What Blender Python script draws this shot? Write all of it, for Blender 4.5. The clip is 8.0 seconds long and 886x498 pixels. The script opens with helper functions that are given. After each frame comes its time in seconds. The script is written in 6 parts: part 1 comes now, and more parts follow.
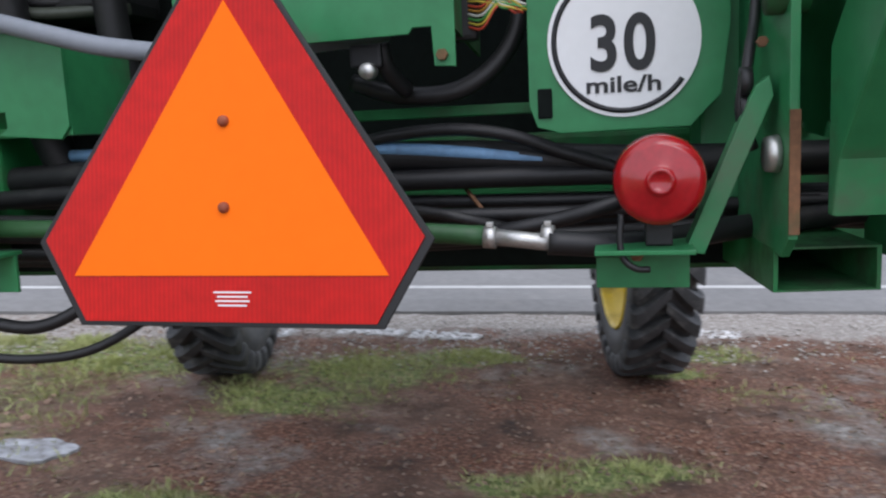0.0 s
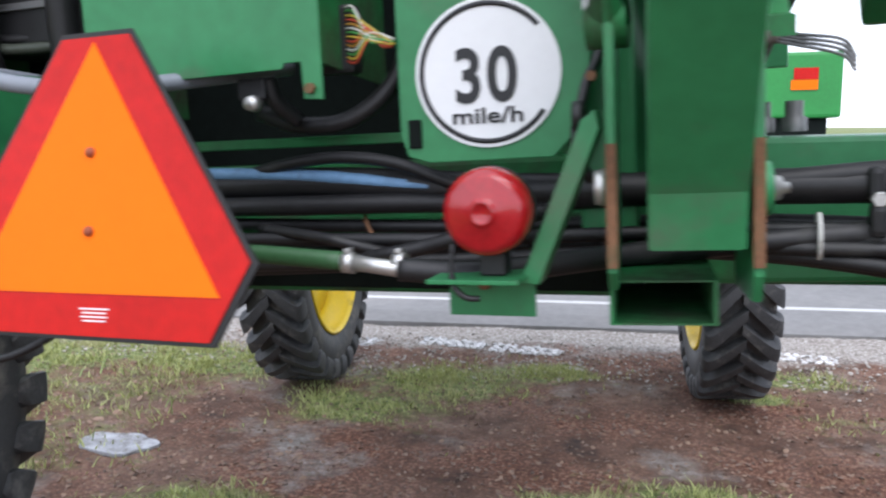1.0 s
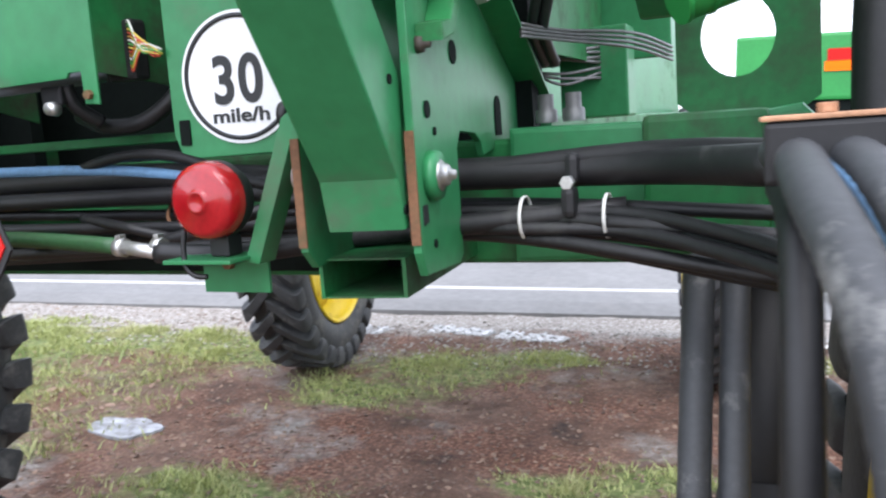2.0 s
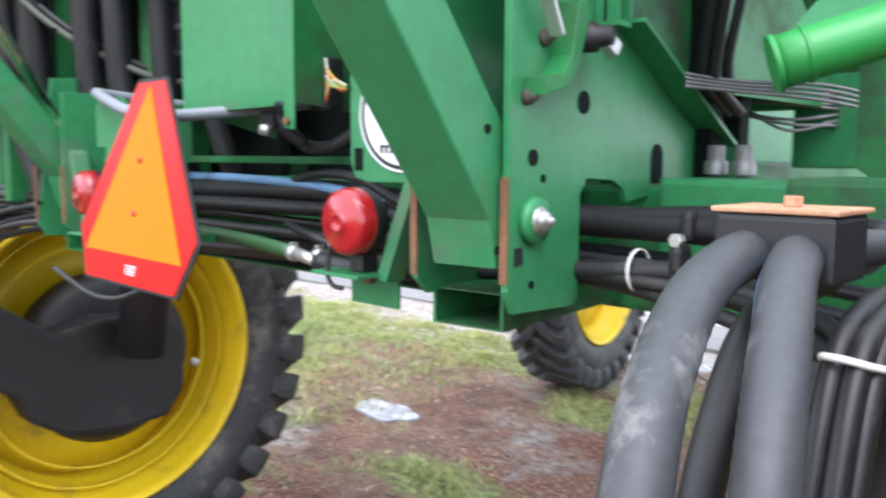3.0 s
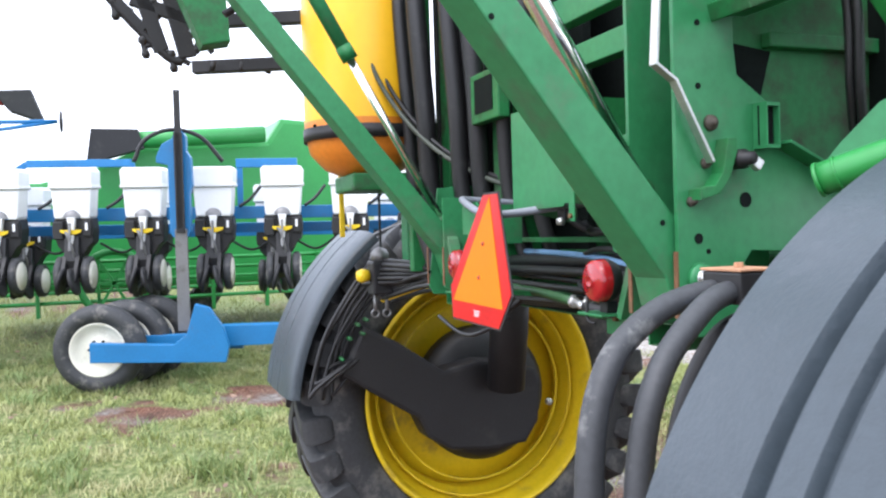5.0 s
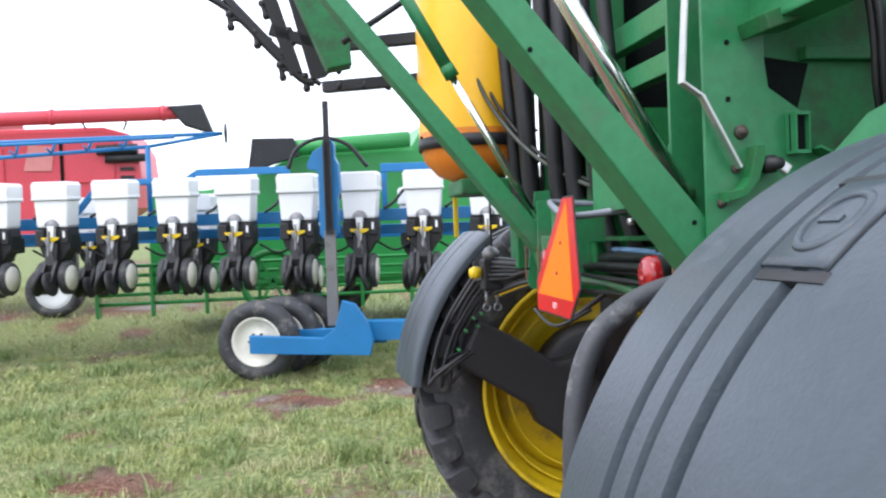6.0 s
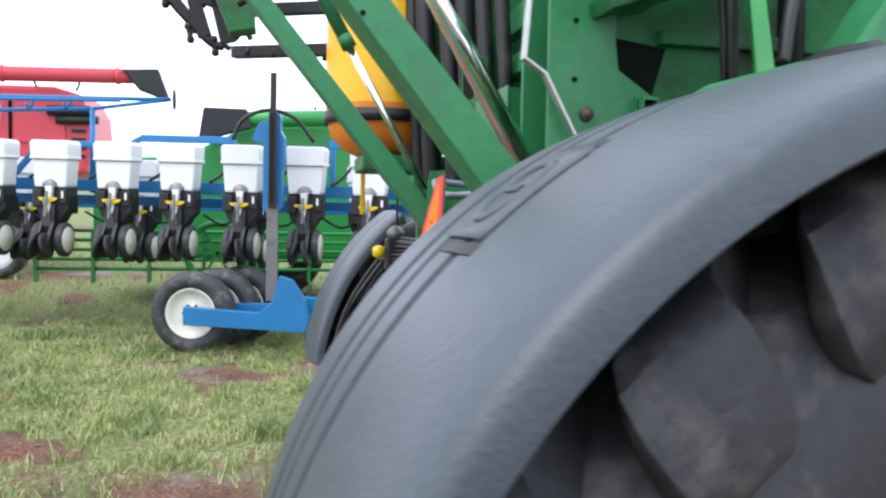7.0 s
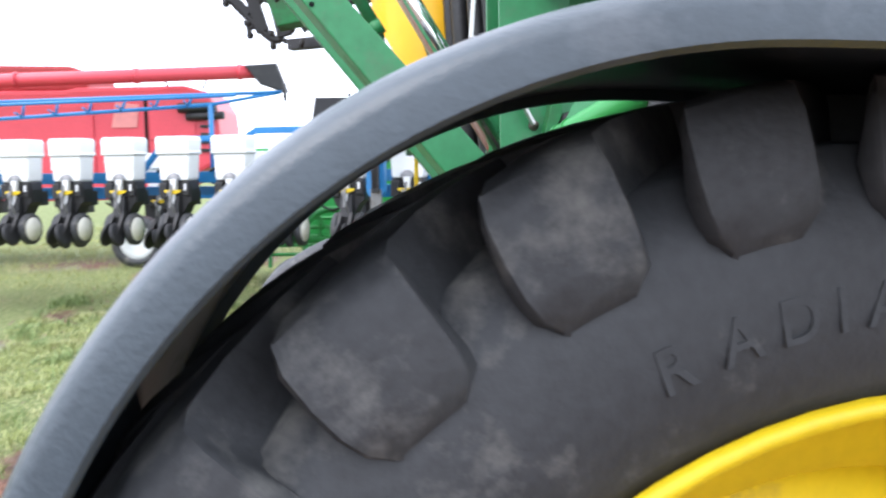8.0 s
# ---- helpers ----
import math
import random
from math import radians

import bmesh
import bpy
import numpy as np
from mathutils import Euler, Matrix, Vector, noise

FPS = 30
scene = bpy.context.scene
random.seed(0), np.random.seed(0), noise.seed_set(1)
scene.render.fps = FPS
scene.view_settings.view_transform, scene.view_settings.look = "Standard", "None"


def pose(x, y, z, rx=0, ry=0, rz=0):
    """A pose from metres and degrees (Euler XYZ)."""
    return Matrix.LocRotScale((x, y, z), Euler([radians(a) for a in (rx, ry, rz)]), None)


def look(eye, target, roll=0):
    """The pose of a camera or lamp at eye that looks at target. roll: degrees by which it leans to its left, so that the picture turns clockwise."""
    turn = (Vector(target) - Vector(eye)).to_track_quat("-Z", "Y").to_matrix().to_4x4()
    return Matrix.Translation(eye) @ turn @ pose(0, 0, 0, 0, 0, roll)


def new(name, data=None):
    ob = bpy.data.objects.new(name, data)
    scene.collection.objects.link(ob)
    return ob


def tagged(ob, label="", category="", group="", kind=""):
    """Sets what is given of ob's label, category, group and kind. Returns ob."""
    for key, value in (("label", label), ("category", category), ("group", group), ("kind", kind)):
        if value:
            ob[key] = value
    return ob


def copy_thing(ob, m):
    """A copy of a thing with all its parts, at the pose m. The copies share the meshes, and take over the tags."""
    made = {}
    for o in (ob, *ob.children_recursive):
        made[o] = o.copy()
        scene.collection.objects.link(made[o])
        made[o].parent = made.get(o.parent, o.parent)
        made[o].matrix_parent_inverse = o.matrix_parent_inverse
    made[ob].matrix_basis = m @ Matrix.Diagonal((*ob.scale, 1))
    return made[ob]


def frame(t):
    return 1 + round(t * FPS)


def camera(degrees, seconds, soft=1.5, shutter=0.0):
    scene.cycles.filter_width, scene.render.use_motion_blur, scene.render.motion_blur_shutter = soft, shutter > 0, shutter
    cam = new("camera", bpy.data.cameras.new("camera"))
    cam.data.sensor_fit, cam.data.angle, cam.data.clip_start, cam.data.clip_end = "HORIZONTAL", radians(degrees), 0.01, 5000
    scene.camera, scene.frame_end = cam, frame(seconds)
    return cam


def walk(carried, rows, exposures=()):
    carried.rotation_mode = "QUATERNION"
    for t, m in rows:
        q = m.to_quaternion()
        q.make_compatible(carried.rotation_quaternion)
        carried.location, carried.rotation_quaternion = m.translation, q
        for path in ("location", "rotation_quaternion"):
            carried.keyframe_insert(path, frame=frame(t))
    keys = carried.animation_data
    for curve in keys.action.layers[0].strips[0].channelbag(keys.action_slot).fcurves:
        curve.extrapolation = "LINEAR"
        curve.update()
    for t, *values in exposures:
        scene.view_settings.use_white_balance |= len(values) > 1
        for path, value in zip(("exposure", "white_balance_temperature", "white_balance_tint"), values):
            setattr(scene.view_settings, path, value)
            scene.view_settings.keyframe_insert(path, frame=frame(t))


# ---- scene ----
cam = camera(55.6, 8.0, soft=2.2, shutter=0.4)
PATH = [
    (0, (0.388, -0.803, 1.82), (0.003, 1.134, 1.506), -0.3),
    (0.5, (0.539, -0.783, 1.824), (-0.087, 1.093, 1.528), -1.0),
    (1, (0.687, -0.757, 1.841), (0.03, 1.11, 1.555), -0.3),
    (1.2, (0.776, -0.74, 1.834), (0.166, 1.144, 1.553), 0.6),
    (2.3, (1.185, -0.73, 1.854), (0.284, 1.026, 1.526), -1.5),
    (2.5, (1.238, -0.729, 1.865), (0.229, 0.965, 1.533), -0.4),
    (3, (1.323, -0.65, 1.877), (-0.044, 0.785, 1.606), 2.2),
    (3.5, (1.444, -0.632, 1.884), (-0.174, 0.516, 1.629), 2.8),
    (4, (1.638, -0.665, 1.901), (-0.068, 0.363, 1.715), 1.5),
    (4.5, (1.811, -0.775, 1.922), (0.004, 0.075, 1.813), 0.6),
    (4.8, (1.94, -0.852, 1.934), (0.079, -0.127, 1.818), -0.3),
    (5, (2.019, -0.857, 1.938), (0.149, -0.159, 1.816), -0.9),
    (5.1, (2.038, -0.859, 1.942), (0.162, -0.174, 1.824), -0.1),
    (5.2, (2.081, -0.837, 1.945), (0.188, -0.2, 1.84), 0.4),
    (6.3, (2.356, -0.71, 1.946), (0.386, -0.389, 1.823), -2.3),
    (6.5, (2.343, -0.65, 1.928), (0.382, -0.279, 1.797), -0.8),
    (7, (2.325, -0.462, 1.919), (0.376, -0.038, 1.768), 1.6),
    (7.5, (2.367, -0.3, 1.931), (0.401, 0.018, 1.752), -1.3),
    (8, (2.446, -0.121, 1.916), (0.459, -0.009, 1.717), -0.8),
]
walk(cam, [(t, look(eye, target, roll)) for t, eye, target, roll in PATH],
     [(0, 0.15, 6350, 15), (0.5, 0.38, 6350, 15), (1.2, 0.75, 6350, 15), (2.3, 1.2, 6350, 15), (3.5, 1.45, 6350, 15), (5, 1.15, 6350, 15), (6.5, 0.78, 6350, 15), (7.3, 0.85, 6350, 15), (8, 1.25, 6350, 15)])


# ---- light ----
world = bpy.data.worlds.new("sky")
scene.world = world
world.use_nodes = True
wn = world.node_tree
wn.nodes.clear()
sky = wn.nodes.new("ShaderNodeTexSky")
sky.sky_type = "NISHITA"
sky.sun_disc = False
sky.sun_elevation, sky.sun_rotation = radians(48), radians(200)
cloud = wn.nodes.new("ShaderNodeMix")
cloud.data_type = "RGBA"
cloud.inputs["Factor"].default_value = 0.8
cloud.inputs["B"].default_value = (8.9, 9.55, 10.6, 1)
bg = wn.nodes.new("ShaderNodeBackground")
bg.inputs["Strength"].default_value = 0.15
wout = wn.nodes.new("ShaderNodeOutputWorld")
wn.links.new(sky.outputs[0], cloud.inputs["A"])
wn.links.new(cloud.outputs["Result"], bg.inputs["Color"])
wn.links.new(bg.outputs[0], wout.inputs[0])
sun = new("sun", bpy.data.lights.new("sun", "SUN"))
sun.data.energy, sun.data.angle, sun.data.color = 1.2, radians(40), (1, 0.98, 0.96)
sun.matrix_world = look((0, 0, 0), (-0.35, 0.6, -1.0))


# ---- materials ----
def material(name, colour, rough=0.5, metal=0.0, vary=0.12, scale=6.0, bump=0.0, bump_scale=60.0, dirt=None, dirt_amount=0.0,
             dirt_scale=3.0, coat=0.0, island=0.0, spec=0.5, each=False):
    """A painted, rubber, metal or plastic surface: base colour varied at two scales, dirt in patches, fine relief."""
    mat = bpy.data.materials.new(name)
    mat.use_nodes = True
    nt = mat.node_tree
    nodes, links = nt.nodes, nt.links
    bsdf = nodes["Principled BSDF"]
    coords = nodes.new("ShaderNodeTexCoord")
    place = coords.outputs["Object"]
    if each:
        info, spread, move = nodes.new("ShaderNodeObjectInfo"), nodes.new("ShaderNodeMath"), nodes.new("ShaderNodeVectorMath")
        spread.operation = "MULTIPLY"
        spread.inputs[1].default_value = 40
        links.new(info.outputs["Random"], spread.inputs[0])
        links.new(place, move.inputs[0])
        links.new(spread.outputs[0], move.inputs[1])
        place = move.outputs[0]
    big = nodes.new("ShaderNodeTexNoise")
    big.inputs["Scale"].default_value, big.inputs["Detail"].default_value = scale, 5
    small = nodes.new("ShaderNodeTexNoise")
    small.inputs["Scale"].default_value, small.inputs["Detail"].default_value = scale * 14, 4
    links.new(place, big.inputs["Vector"])
    links.new(place, small.inputs["Vector"])
    add = nodes.new("ShaderNodeMath")
    add.operation = "ADD"
    links.new(big.outputs[0], add.inputs[0])
    links.new(small.outputs[0], add.inputs[1])
    last = add.outputs[0]
    if island:
        geo = nodes.new("ShaderNodeNewGeometry")
        isl = nodes.new("ShaderNodeMath")
        isl.operation = "MULTIPLY_ADD"
        isl.inputs[1].default_value = island
        links.new(geo.outputs["Random Per Island"], isl.inputs[0])
        links.new(last, isl.inputs[2])
        last = isl.outputs[0]
    span = nodes.new("ShaderNodeMapRange")
    span.inputs["From Min"].default_value, span.inputs["From Max"].default_value = 0.6, 1.4 + island
    span.inputs["To Min"].default_value, span.inputs["To Max"].default_value = 1 - vary, 1 + vary
    links.new(last, span.inputs["Value"])
    tint = nodes.new("ShaderNodeMix")
    tint.data_type, tint.blend_type = "RGBA", "MULTIPLY"
    tint.inputs["Factor"].default_value = 1
    tint.inputs["A"].default_value = (*colour, 1)
    links.new(span.outputs[0], tint.inputs["B"])
    out = tint.outputs["Result"]
    rough_out = None
    if dirt:
        spots = nodes.new("ShaderNodeTexNoise")
        spots.inputs["Scale"].default_value, spots.inputs["Detail"].default_value, spots.inputs["Roughness"].default_value = dirt_scale, 9, 0.68
        links.new(place, spots.inputs["Vector"])
        edge = nodes.new("ShaderNodeMapRange")
        edge.inputs["From Min"].default_value, edge.inputs["From Max"].default_value = 0.72 - dirt_amount * 0.45, 0.86 - dirt_amount * 0.3
        links.new(spots.outputs[0], edge.inputs["Value"])
        soil = nodes.new("ShaderNodeMix")
        soil.data_type = "RGBA"
        soil.inputs["B"].default_value = (*dirt, 1)
        links.new(edge.outputs[0], soil.inputs["Factor"])
        links.new(out, soil.inputs["A"])
        out = soil.outputs["Result"]
        dull = nodes.new("ShaderNodeMapRange")
        dull.inputs["To Min"].default_value, dull.inputs["To Max"].default_value = rough, min(1.0, rough + 0.35)
        links.new(edge.outputs[0], dull.inputs["Value"])
        rough_out = dull.outputs[0]
    links.new(out, bsdf.inputs["Base Color"])
    bsdf.inputs["Roughness"].default_value, bsdf.inputs["Metallic"].default_value = rough, metal
    bsdf.inputs["Coat Weight"].default_value = coat
    bsdf.inputs["Specular IOR Level"].default_value = spec
    if rough_out:
        links.new(rough_out, bsdf.inputs["Roughness"])
    if bump:
        relief = nodes.new("ShaderNodeTexNoise")
        relief.inputs["Scale"].default_value, relief.inputs["Detail"].default_value = bump_scale, 6
        links.new(place, relief.inputs["Vector"])
        bmp = nodes.new("ShaderNodeBump")
        bmp.inputs["Strength"].default_value, bmp.inputs["Distance"].default_value = bump, 0.004
        links.new(relief.outputs[0], bmp.inputs["Height"])
        links.new(bmp.outputs[0], bsdf.inputs["Normal"])
    return mat


DUST = (0.16, 0.13, 0.09)
GREEN = material("green_paint", (0.027, 0.195, 0.072), 0.4, vary=0.2, scale=3, bump=0.06, bump_scale=35, dirt=(0.085, 0.14, 0.08), dirt_amount=0.36, dirt_scale=5, spec=0.42)
# darker, dirtier green: real grime, plus shade painted into parts set back
GREEN_DARK = material("green_paint_shaded", (0.016, 0.15, 0.045), 0.45, vary=0.2, scale=5, bump=0.1, bump_scale=50, dirt=(0.045, 0.05, 0.033), dirt_amount=0.55, dirt_scale=6, spec=0.3)
GREEN_FAR = material("green_far_paint", (0.02, 0.24, 0.05), 0.4, vary=0.15, scale=2)
RUST = material("worn_rusty_edge", (0.16, 0.075, 0.035), 0.8, vary=0.4, scale=12, bump=0.3, dirt=(0.05, 0.09, 0.04), dirt_amount=0.35, dirt_scale=14)
YELLOW = material("yellow_rim_paint", (0.74, 0.52, 0.01), 0.42, vary=0.1, scale=3, bump=0.05, dirt=(0.33, 0.22, 0.05), dirt_amount=0.36, dirt_scale=5)
RUBBER = material("tyre_rubber", (0.03, 0.032, 0.034), 0.62, vary=0.3, scale=4, bump=0.3, bump_scale=90, dirt=(0.19, 0.18, 0.16), dirt_amount=0.44, dirt_scale=5)
LUG = material("tyre_lug_rubber", (0.032, 0.034, 0.036), 0.62, vary=0.35, scale=5, bump=0.3, bump_scale=90, dirt=(0.15, 0.147, 0.137), dirt_amount=0.42, dirt_scale=9, each=True)
HOSE = material("hose_rubber", (0.045, 0.048, 0.052), 0.55, vary=0.25, scale=8, bump=0.15, bump_scale=70, dirt=(0.24, 0.24, 0.23), dirt_amount=0.36, dirt_scale=13)
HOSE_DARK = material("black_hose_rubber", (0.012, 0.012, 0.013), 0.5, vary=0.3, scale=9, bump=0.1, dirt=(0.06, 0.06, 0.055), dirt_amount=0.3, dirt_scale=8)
HOSE_BLUE = material("blue_hose", (0.16, 0.31, 0.5), 0.5, vary=0.2, scale=9, dirt=(0.1, 0.13, 0.18), dirt_amount=0.4, dirt_scale=10)
HOSE_BLUE_DARK = material("deep_blue_hose", (0.04, 0.16, 0.36), 0.45, vary=0.2, scale=9)
GRIME = material("grimy_metal", (0.055, 0.045, 0.033), 0.7, vary=0.4, scale=14, bump=0.2)
BOLT_RED = material("rusty_red_bolt", (0.26, 0.06, 0.025), 0.7, vary=0.3, scale=20)
FENDER = material("grey_fender_plastic", (0.04, 0.054, 0.065), 0.4, vary=0.14, scale=4, bump=0.22, bump_scale=140, dirt=(0.085, 0.098, 0.11), dirt_amount=0.34, dirt_scale=7)
BLACK = material("black_plastic", (0.011, 0.011, 0.012), 0.55, vary=0.3, scale=6, bump=0.1, dirt=(0.05, 0.048, 0.045), dirt_amount=0.3, dirt_scale=6)
STEEL = material("bright_steel", (0.95, 0.95, 0.95), 0.16, metal=1.0, vary=0.1, scale=8)
ZINC = material("zinc_plated_steel", (0.55, 0.55, 0.53), 0.42, metal=0.85, vary=0.2, scale=20, bump=0.1)
ORANGE = material("orange_fluorescent_film", (1.0, 0.175, 0.004), 0.55, vary=0.03, scale=4, spec=0.12)
RED_FILM = material("red_reflective_film", (0.56, 0.012, 0.009), 0.34, vary=0.2, scale=4, bump=0.05, bump_scale=160, spec=0.2)
def hatch(mat, scale, depth):
    """Fine pressed lines across a reflective film."""
    nodes, links = mat.node_tree.nodes, mat.node_tree.links
    bsdf = nodes["Principled BSDF"]
    coords = nodes.new("ShaderNodeTexCoord")
    wave = nodes.new("ShaderNodeTexWave")
    wave.inputs["Scale"].default_value, wave.inputs["Distortion"].default_value, wave.inputs["Detail"].default_value = scale, 1.5, 2
    links.new(coords.outputs["Object"], wave.inputs["Vector"])
    patch = nodes.new("ShaderNodeTexNoise")
    patch.inputs["Scale"].default_value = 7
    links.new(coords.outputs["Object"], patch.inputs["Vector"])
    both = nodes.new("ShaderNodeMath")
    both.operation = "MULTIPLY"
    links.new(wave.outputs["Fac"], both.inputs[0])
    links.new(patch.outputs[0], both.inputs[1])
    span = nodes.new("ShaderNodeMapRange")
    span.inputs["From Max"].default_value = 0.6
    span.inputs["To Min"].default_value, span.inputs["To Max"].default_value = 1.0, 1 - depth
    links.new(both.outputs[0], span.inputs["Value"])
    tint = nodes.new("ShaderNodeMix")
    tint.data_type, tint.blend_type = "RGBA", "MULTIPLY"
    tint.inputs["Factor"].default_value = 1
    links.new(bsdf.inputs["Base Color"].links[0].from_socket, tint.inputs["A"])
    links.new(span.outputs[0], tint.inputs["B"])
    links.new(tint.outputs["Result"], bsdf.inputs["Base Color"])


hatch(RED_FILM, 60, 0.18)
RED_LENS = material("red_lamp_lens", (0.32, 0.006, 0.01), 0.22, vary=0.25, scale=10, coat=0.4, dirt=(0.2, 0.03, 0.03), dirt_amount=0.3, dirt_scale=12)
WHITE_FILM = material("white_sign_film", (0.78, 0.79, 0.8), 0.45, vary=0.03, scale=6)
WHITE = material("white_plastic", (0.72, 0.73, 0.72), 0.45, vary=0.06, scale=4, dirt=(0.45, 0.44, 0.4), dirt_amount=0.25, dirt_scale=3)
INK = material("black_print", (0.012, 0.013, 0.015), 0.5, vary=0.1)
TANK_LOW = material("stained_tank_plastic", (0.72, 0.22, 0.02), 0.4, vary=0.14, scale=3, bump=0.05)
TANK = material("yellow_tank_plastic", (0.86, 0.46, 0.01), 0.4, vary=0.06, scale=2, bump=0.05)
ORANGE_RUST = material("orange_rusty_plate", (0.48, 0.25, 0.14), 0.7, vary=0.35, scale=16, bump=0.3, dirt=(0.25, 0.13, 0.07), dirt_amount=0.4, dirt_scale=18)
BLUE = material("blue_paint", (0.008, 0.15, 0.36), 0.4, vary=0.14, scale=3, dirt=(0.06, 0.12, 0.24), dirt_amount=0.25, dirt_scale=4)
RED = material("red_combine_paint", (0.60, 0.055, 0.075), 0.42, vary=0.1, scale=1.5)
CREAM = material("cream_wheel_paint", (0.7, 0.68, 0.58), 0.45, vary=0.1, scale=4, dirt=(0.4, 0.36, 0.28), dirt_amount=0.25)
# near-black that puts the shade inside cavities into the colour
DARK = material("cavity_shade", (0.006, 0.009, 0.008), 0.85, vary=0.4, scale=5, spec=0.12)
GREY_METAL = material("grey_steel", (0.2, 0.2, 0.2), 0.5, metal=0.6, vary=0.2, scale=6, dirt=(0.1, 0.09, 0.07), dirt_amount=0.35)
GLASS_DARK = material("dark_cab_glass", (0.02, 0.025, 0.03), 0.08, vary=0.1)
NYLON = material("white_nylon", (0.7, 0.7, 0.66), 0.5, vary=0.1, scale=10)


# ---- shapes ----
def box(bm, x0, x1, y0, y1, z0, z1, bevel=0.0):
    geom = bmesh.ops.create_cube(bm, size=1.0, matrix=Matrix.LocRotScale(((x0 + x1) / 2, (y0 + y1) / 2, (z0 + z1) / 2), None, (x1 - x0, y1 - y0, z1 - z0)))
    if bevel:
        edges = {e for v in geom["verts"] for e in v.link_edges}
        bmesh.ops.bevel(bm, geom=list(edges), offset=bevel, segments=2, profile=0.6, affect="EDGES")
    return bm


def prism(bm, outline, axis, a, b, bevel=0.0):
    """An outline of 2D points, in the plane across the axis, drawn out from a to b along it."""
    def at(p, d):
        return {"x": (d, p[0], p[1]), "y": (p[0], d, p[1]), "z": (p[0], p[1], d)}[axis]
    lo, hi = [bm.verts.new(at(p, a)) for p in outline], [bm.verts.new(at(p, b)) for p in outline]
    n = len(outline)
    faces = [bm.faces.new(lo[::-1]), bm.faces.new(hi)]
    for i in range(n):
        faces.append(bm.faces.new((lo[i], lo[(i + 1) % n], hi[(i + 1) % n], hi[i])))
    bmesh.ops.recalc_face_normals(bm, faces=faces)
    if bevel:
        edges = {e for f in faces[:2] for e in f.edges}
        bmesh.ops.bevel(bm, geom=list(edges), offset=bevel, segments=2, profile=0.6, affect="EDGES")
    return bm


def beam(bm, p, q, width, height, up=(0, 0, 1), bevel=0.0):
    """A straight bar from p to q: width across, height along up."""
    p, q = Vector(p), Vector(q)
    along = (q - p).normalized()
    side = along.cross(Vector(up)).normalized()
    top = side.cross(along).normalized()
    m = Matrix((side, along, top)).transposed().to_4x4()
    m.translation = (p + q) / 2
    geom = bmesh.ops.create_cube(bm, size=1.0, matrix=m @ Matrix.Diagonal((width, (q - p).length, height, 1)))
    if bevel:
        edges = {e for v in geom["verts"] for e in v.link_edges}
        bmesh.ops.bevel(bm, geom=list(edges), offset=bevel, segments=2, profile=0.6, affect="EDGES")
    return bm


def smooth_path(points, steps=8):
    """A Catmull-Rom line through the points."""
    pts = [Vector(p) for p in points]
    if len(pts) < 3:
        return pts
    ext = [2 * pts[0] - pts[1], *pts, 2 * pts[-1] - pts[-2]]
    out = []
    for i in range(1, len(ext) - 2):
        a, b, c, d = ext[i - 1 : i + 3]
        for k in range(steps):
            t = k / steps
            out.append(0.5 * ((2 * b) + (c - a) * t + (2 * a - 5 * b + 4 * c - d) * t * t + (3 * b - a - 3 * c + d) * t**3))
    return [*out, pts[-1]]


def tube(bm, points, radius, sides=12, steps=8, wave=0.0, taper=None):
    """A hose or bar along a smooth line, closed at its ends. wave: the depth of fine ribs."""
    path = smooth_path(points, steps)
    normal = None
    rings = []
    for i, p in enumerate(path):
        ahead = (path[min(i + 1, len(path) - 1)] - path[max(i - 1, 0)]).normalized()
        if normal is None:
            normal = ahead.orthogonal().normalized()
        normal = (normal - ahead * normal.dot(ahead)).normalized()
        other = ahead.cross(normal)
        r = radius * (1 + wave * (i % 2)) * (1 if taper is None else 1 + (taper - 1) * i / max(1, len(path) - 1))
        rings.append([bm.verts.new(p + r * (math.cos(a) * normal + math.sin(a) * other)) for a in (2 * math.pi * k / sides for k in range(sides))])
    for lo, hi in zip(rings, rings[1:]):
        for k in range(sides):
            bm.faces.new((lo[k], lo[(k + 1) % sides], hi[(k + 1) % sides], hi[k])).smooth = True
    bm.faces.new(rings[0][::-1])
    bm.faces.new(rings[-1])
    return bm


def lathe(bm, profile, centre, axis="x", sides=48, start=0.0, end=360.0, closed=False):
    """A profile of (along the axis, radius) turned round the axis through centre. closed: the profile is a ring."""
    full = end - start >= 359.9
    n = sides if full else sides + 1
    cx, cy, cz = centre
    rings = []
    for i in range(n):
        a = radians(start + (end - start) * i / sides)
        c, s = math.cos(a), math.sin(a)
        ring = []
        for d, r in profile:
            ring.append(bm.verts.new({"x": (cx + d, cy + r * c, cz + r * s), "y": (cx + r * c, cy + d, cz + r * s), "z": (cx + r * c, cy + r * s, cz + d)}[axis]))
        rings.append(ring)
    faces = []
    m = len(profile)
    for i in range(sides):
        lo, hi = rings[i], rings[(i + 1) % n]
        for k in range(m if closed else m - 1):
            f = bm.faces.new((lo[k], lo[(k + 1) % m], hi[(k + 1) % m], hi[k]))
            f.smooth = True
            faces.append(f)
    if not full and closed:
        faces += [bm.faces.new(rings[0]), bm.faces.new(rings[-1][::-1])]
    bmesh.ops.recalc_face_normals(bm, faces=faces)
    return bm


def disc(bm, centre, radius, thick, axis="y", sides=40, bevel=0.0):
    r, h, b = radius, thick / 2, bevel
    prof = [(-h, 0.0001), (-h, r - b), (-h + b, r), (h - b, r), (h, r - b), (h, 0.0001)] if b else [(-h, 0.0001), (-h, r), (h, r), (h, 0.0001)]
    lathe(bm, prof, centre, axis, sides)
    if not b:
        for f in bm.faces:
            f.smooth = False
    return bm


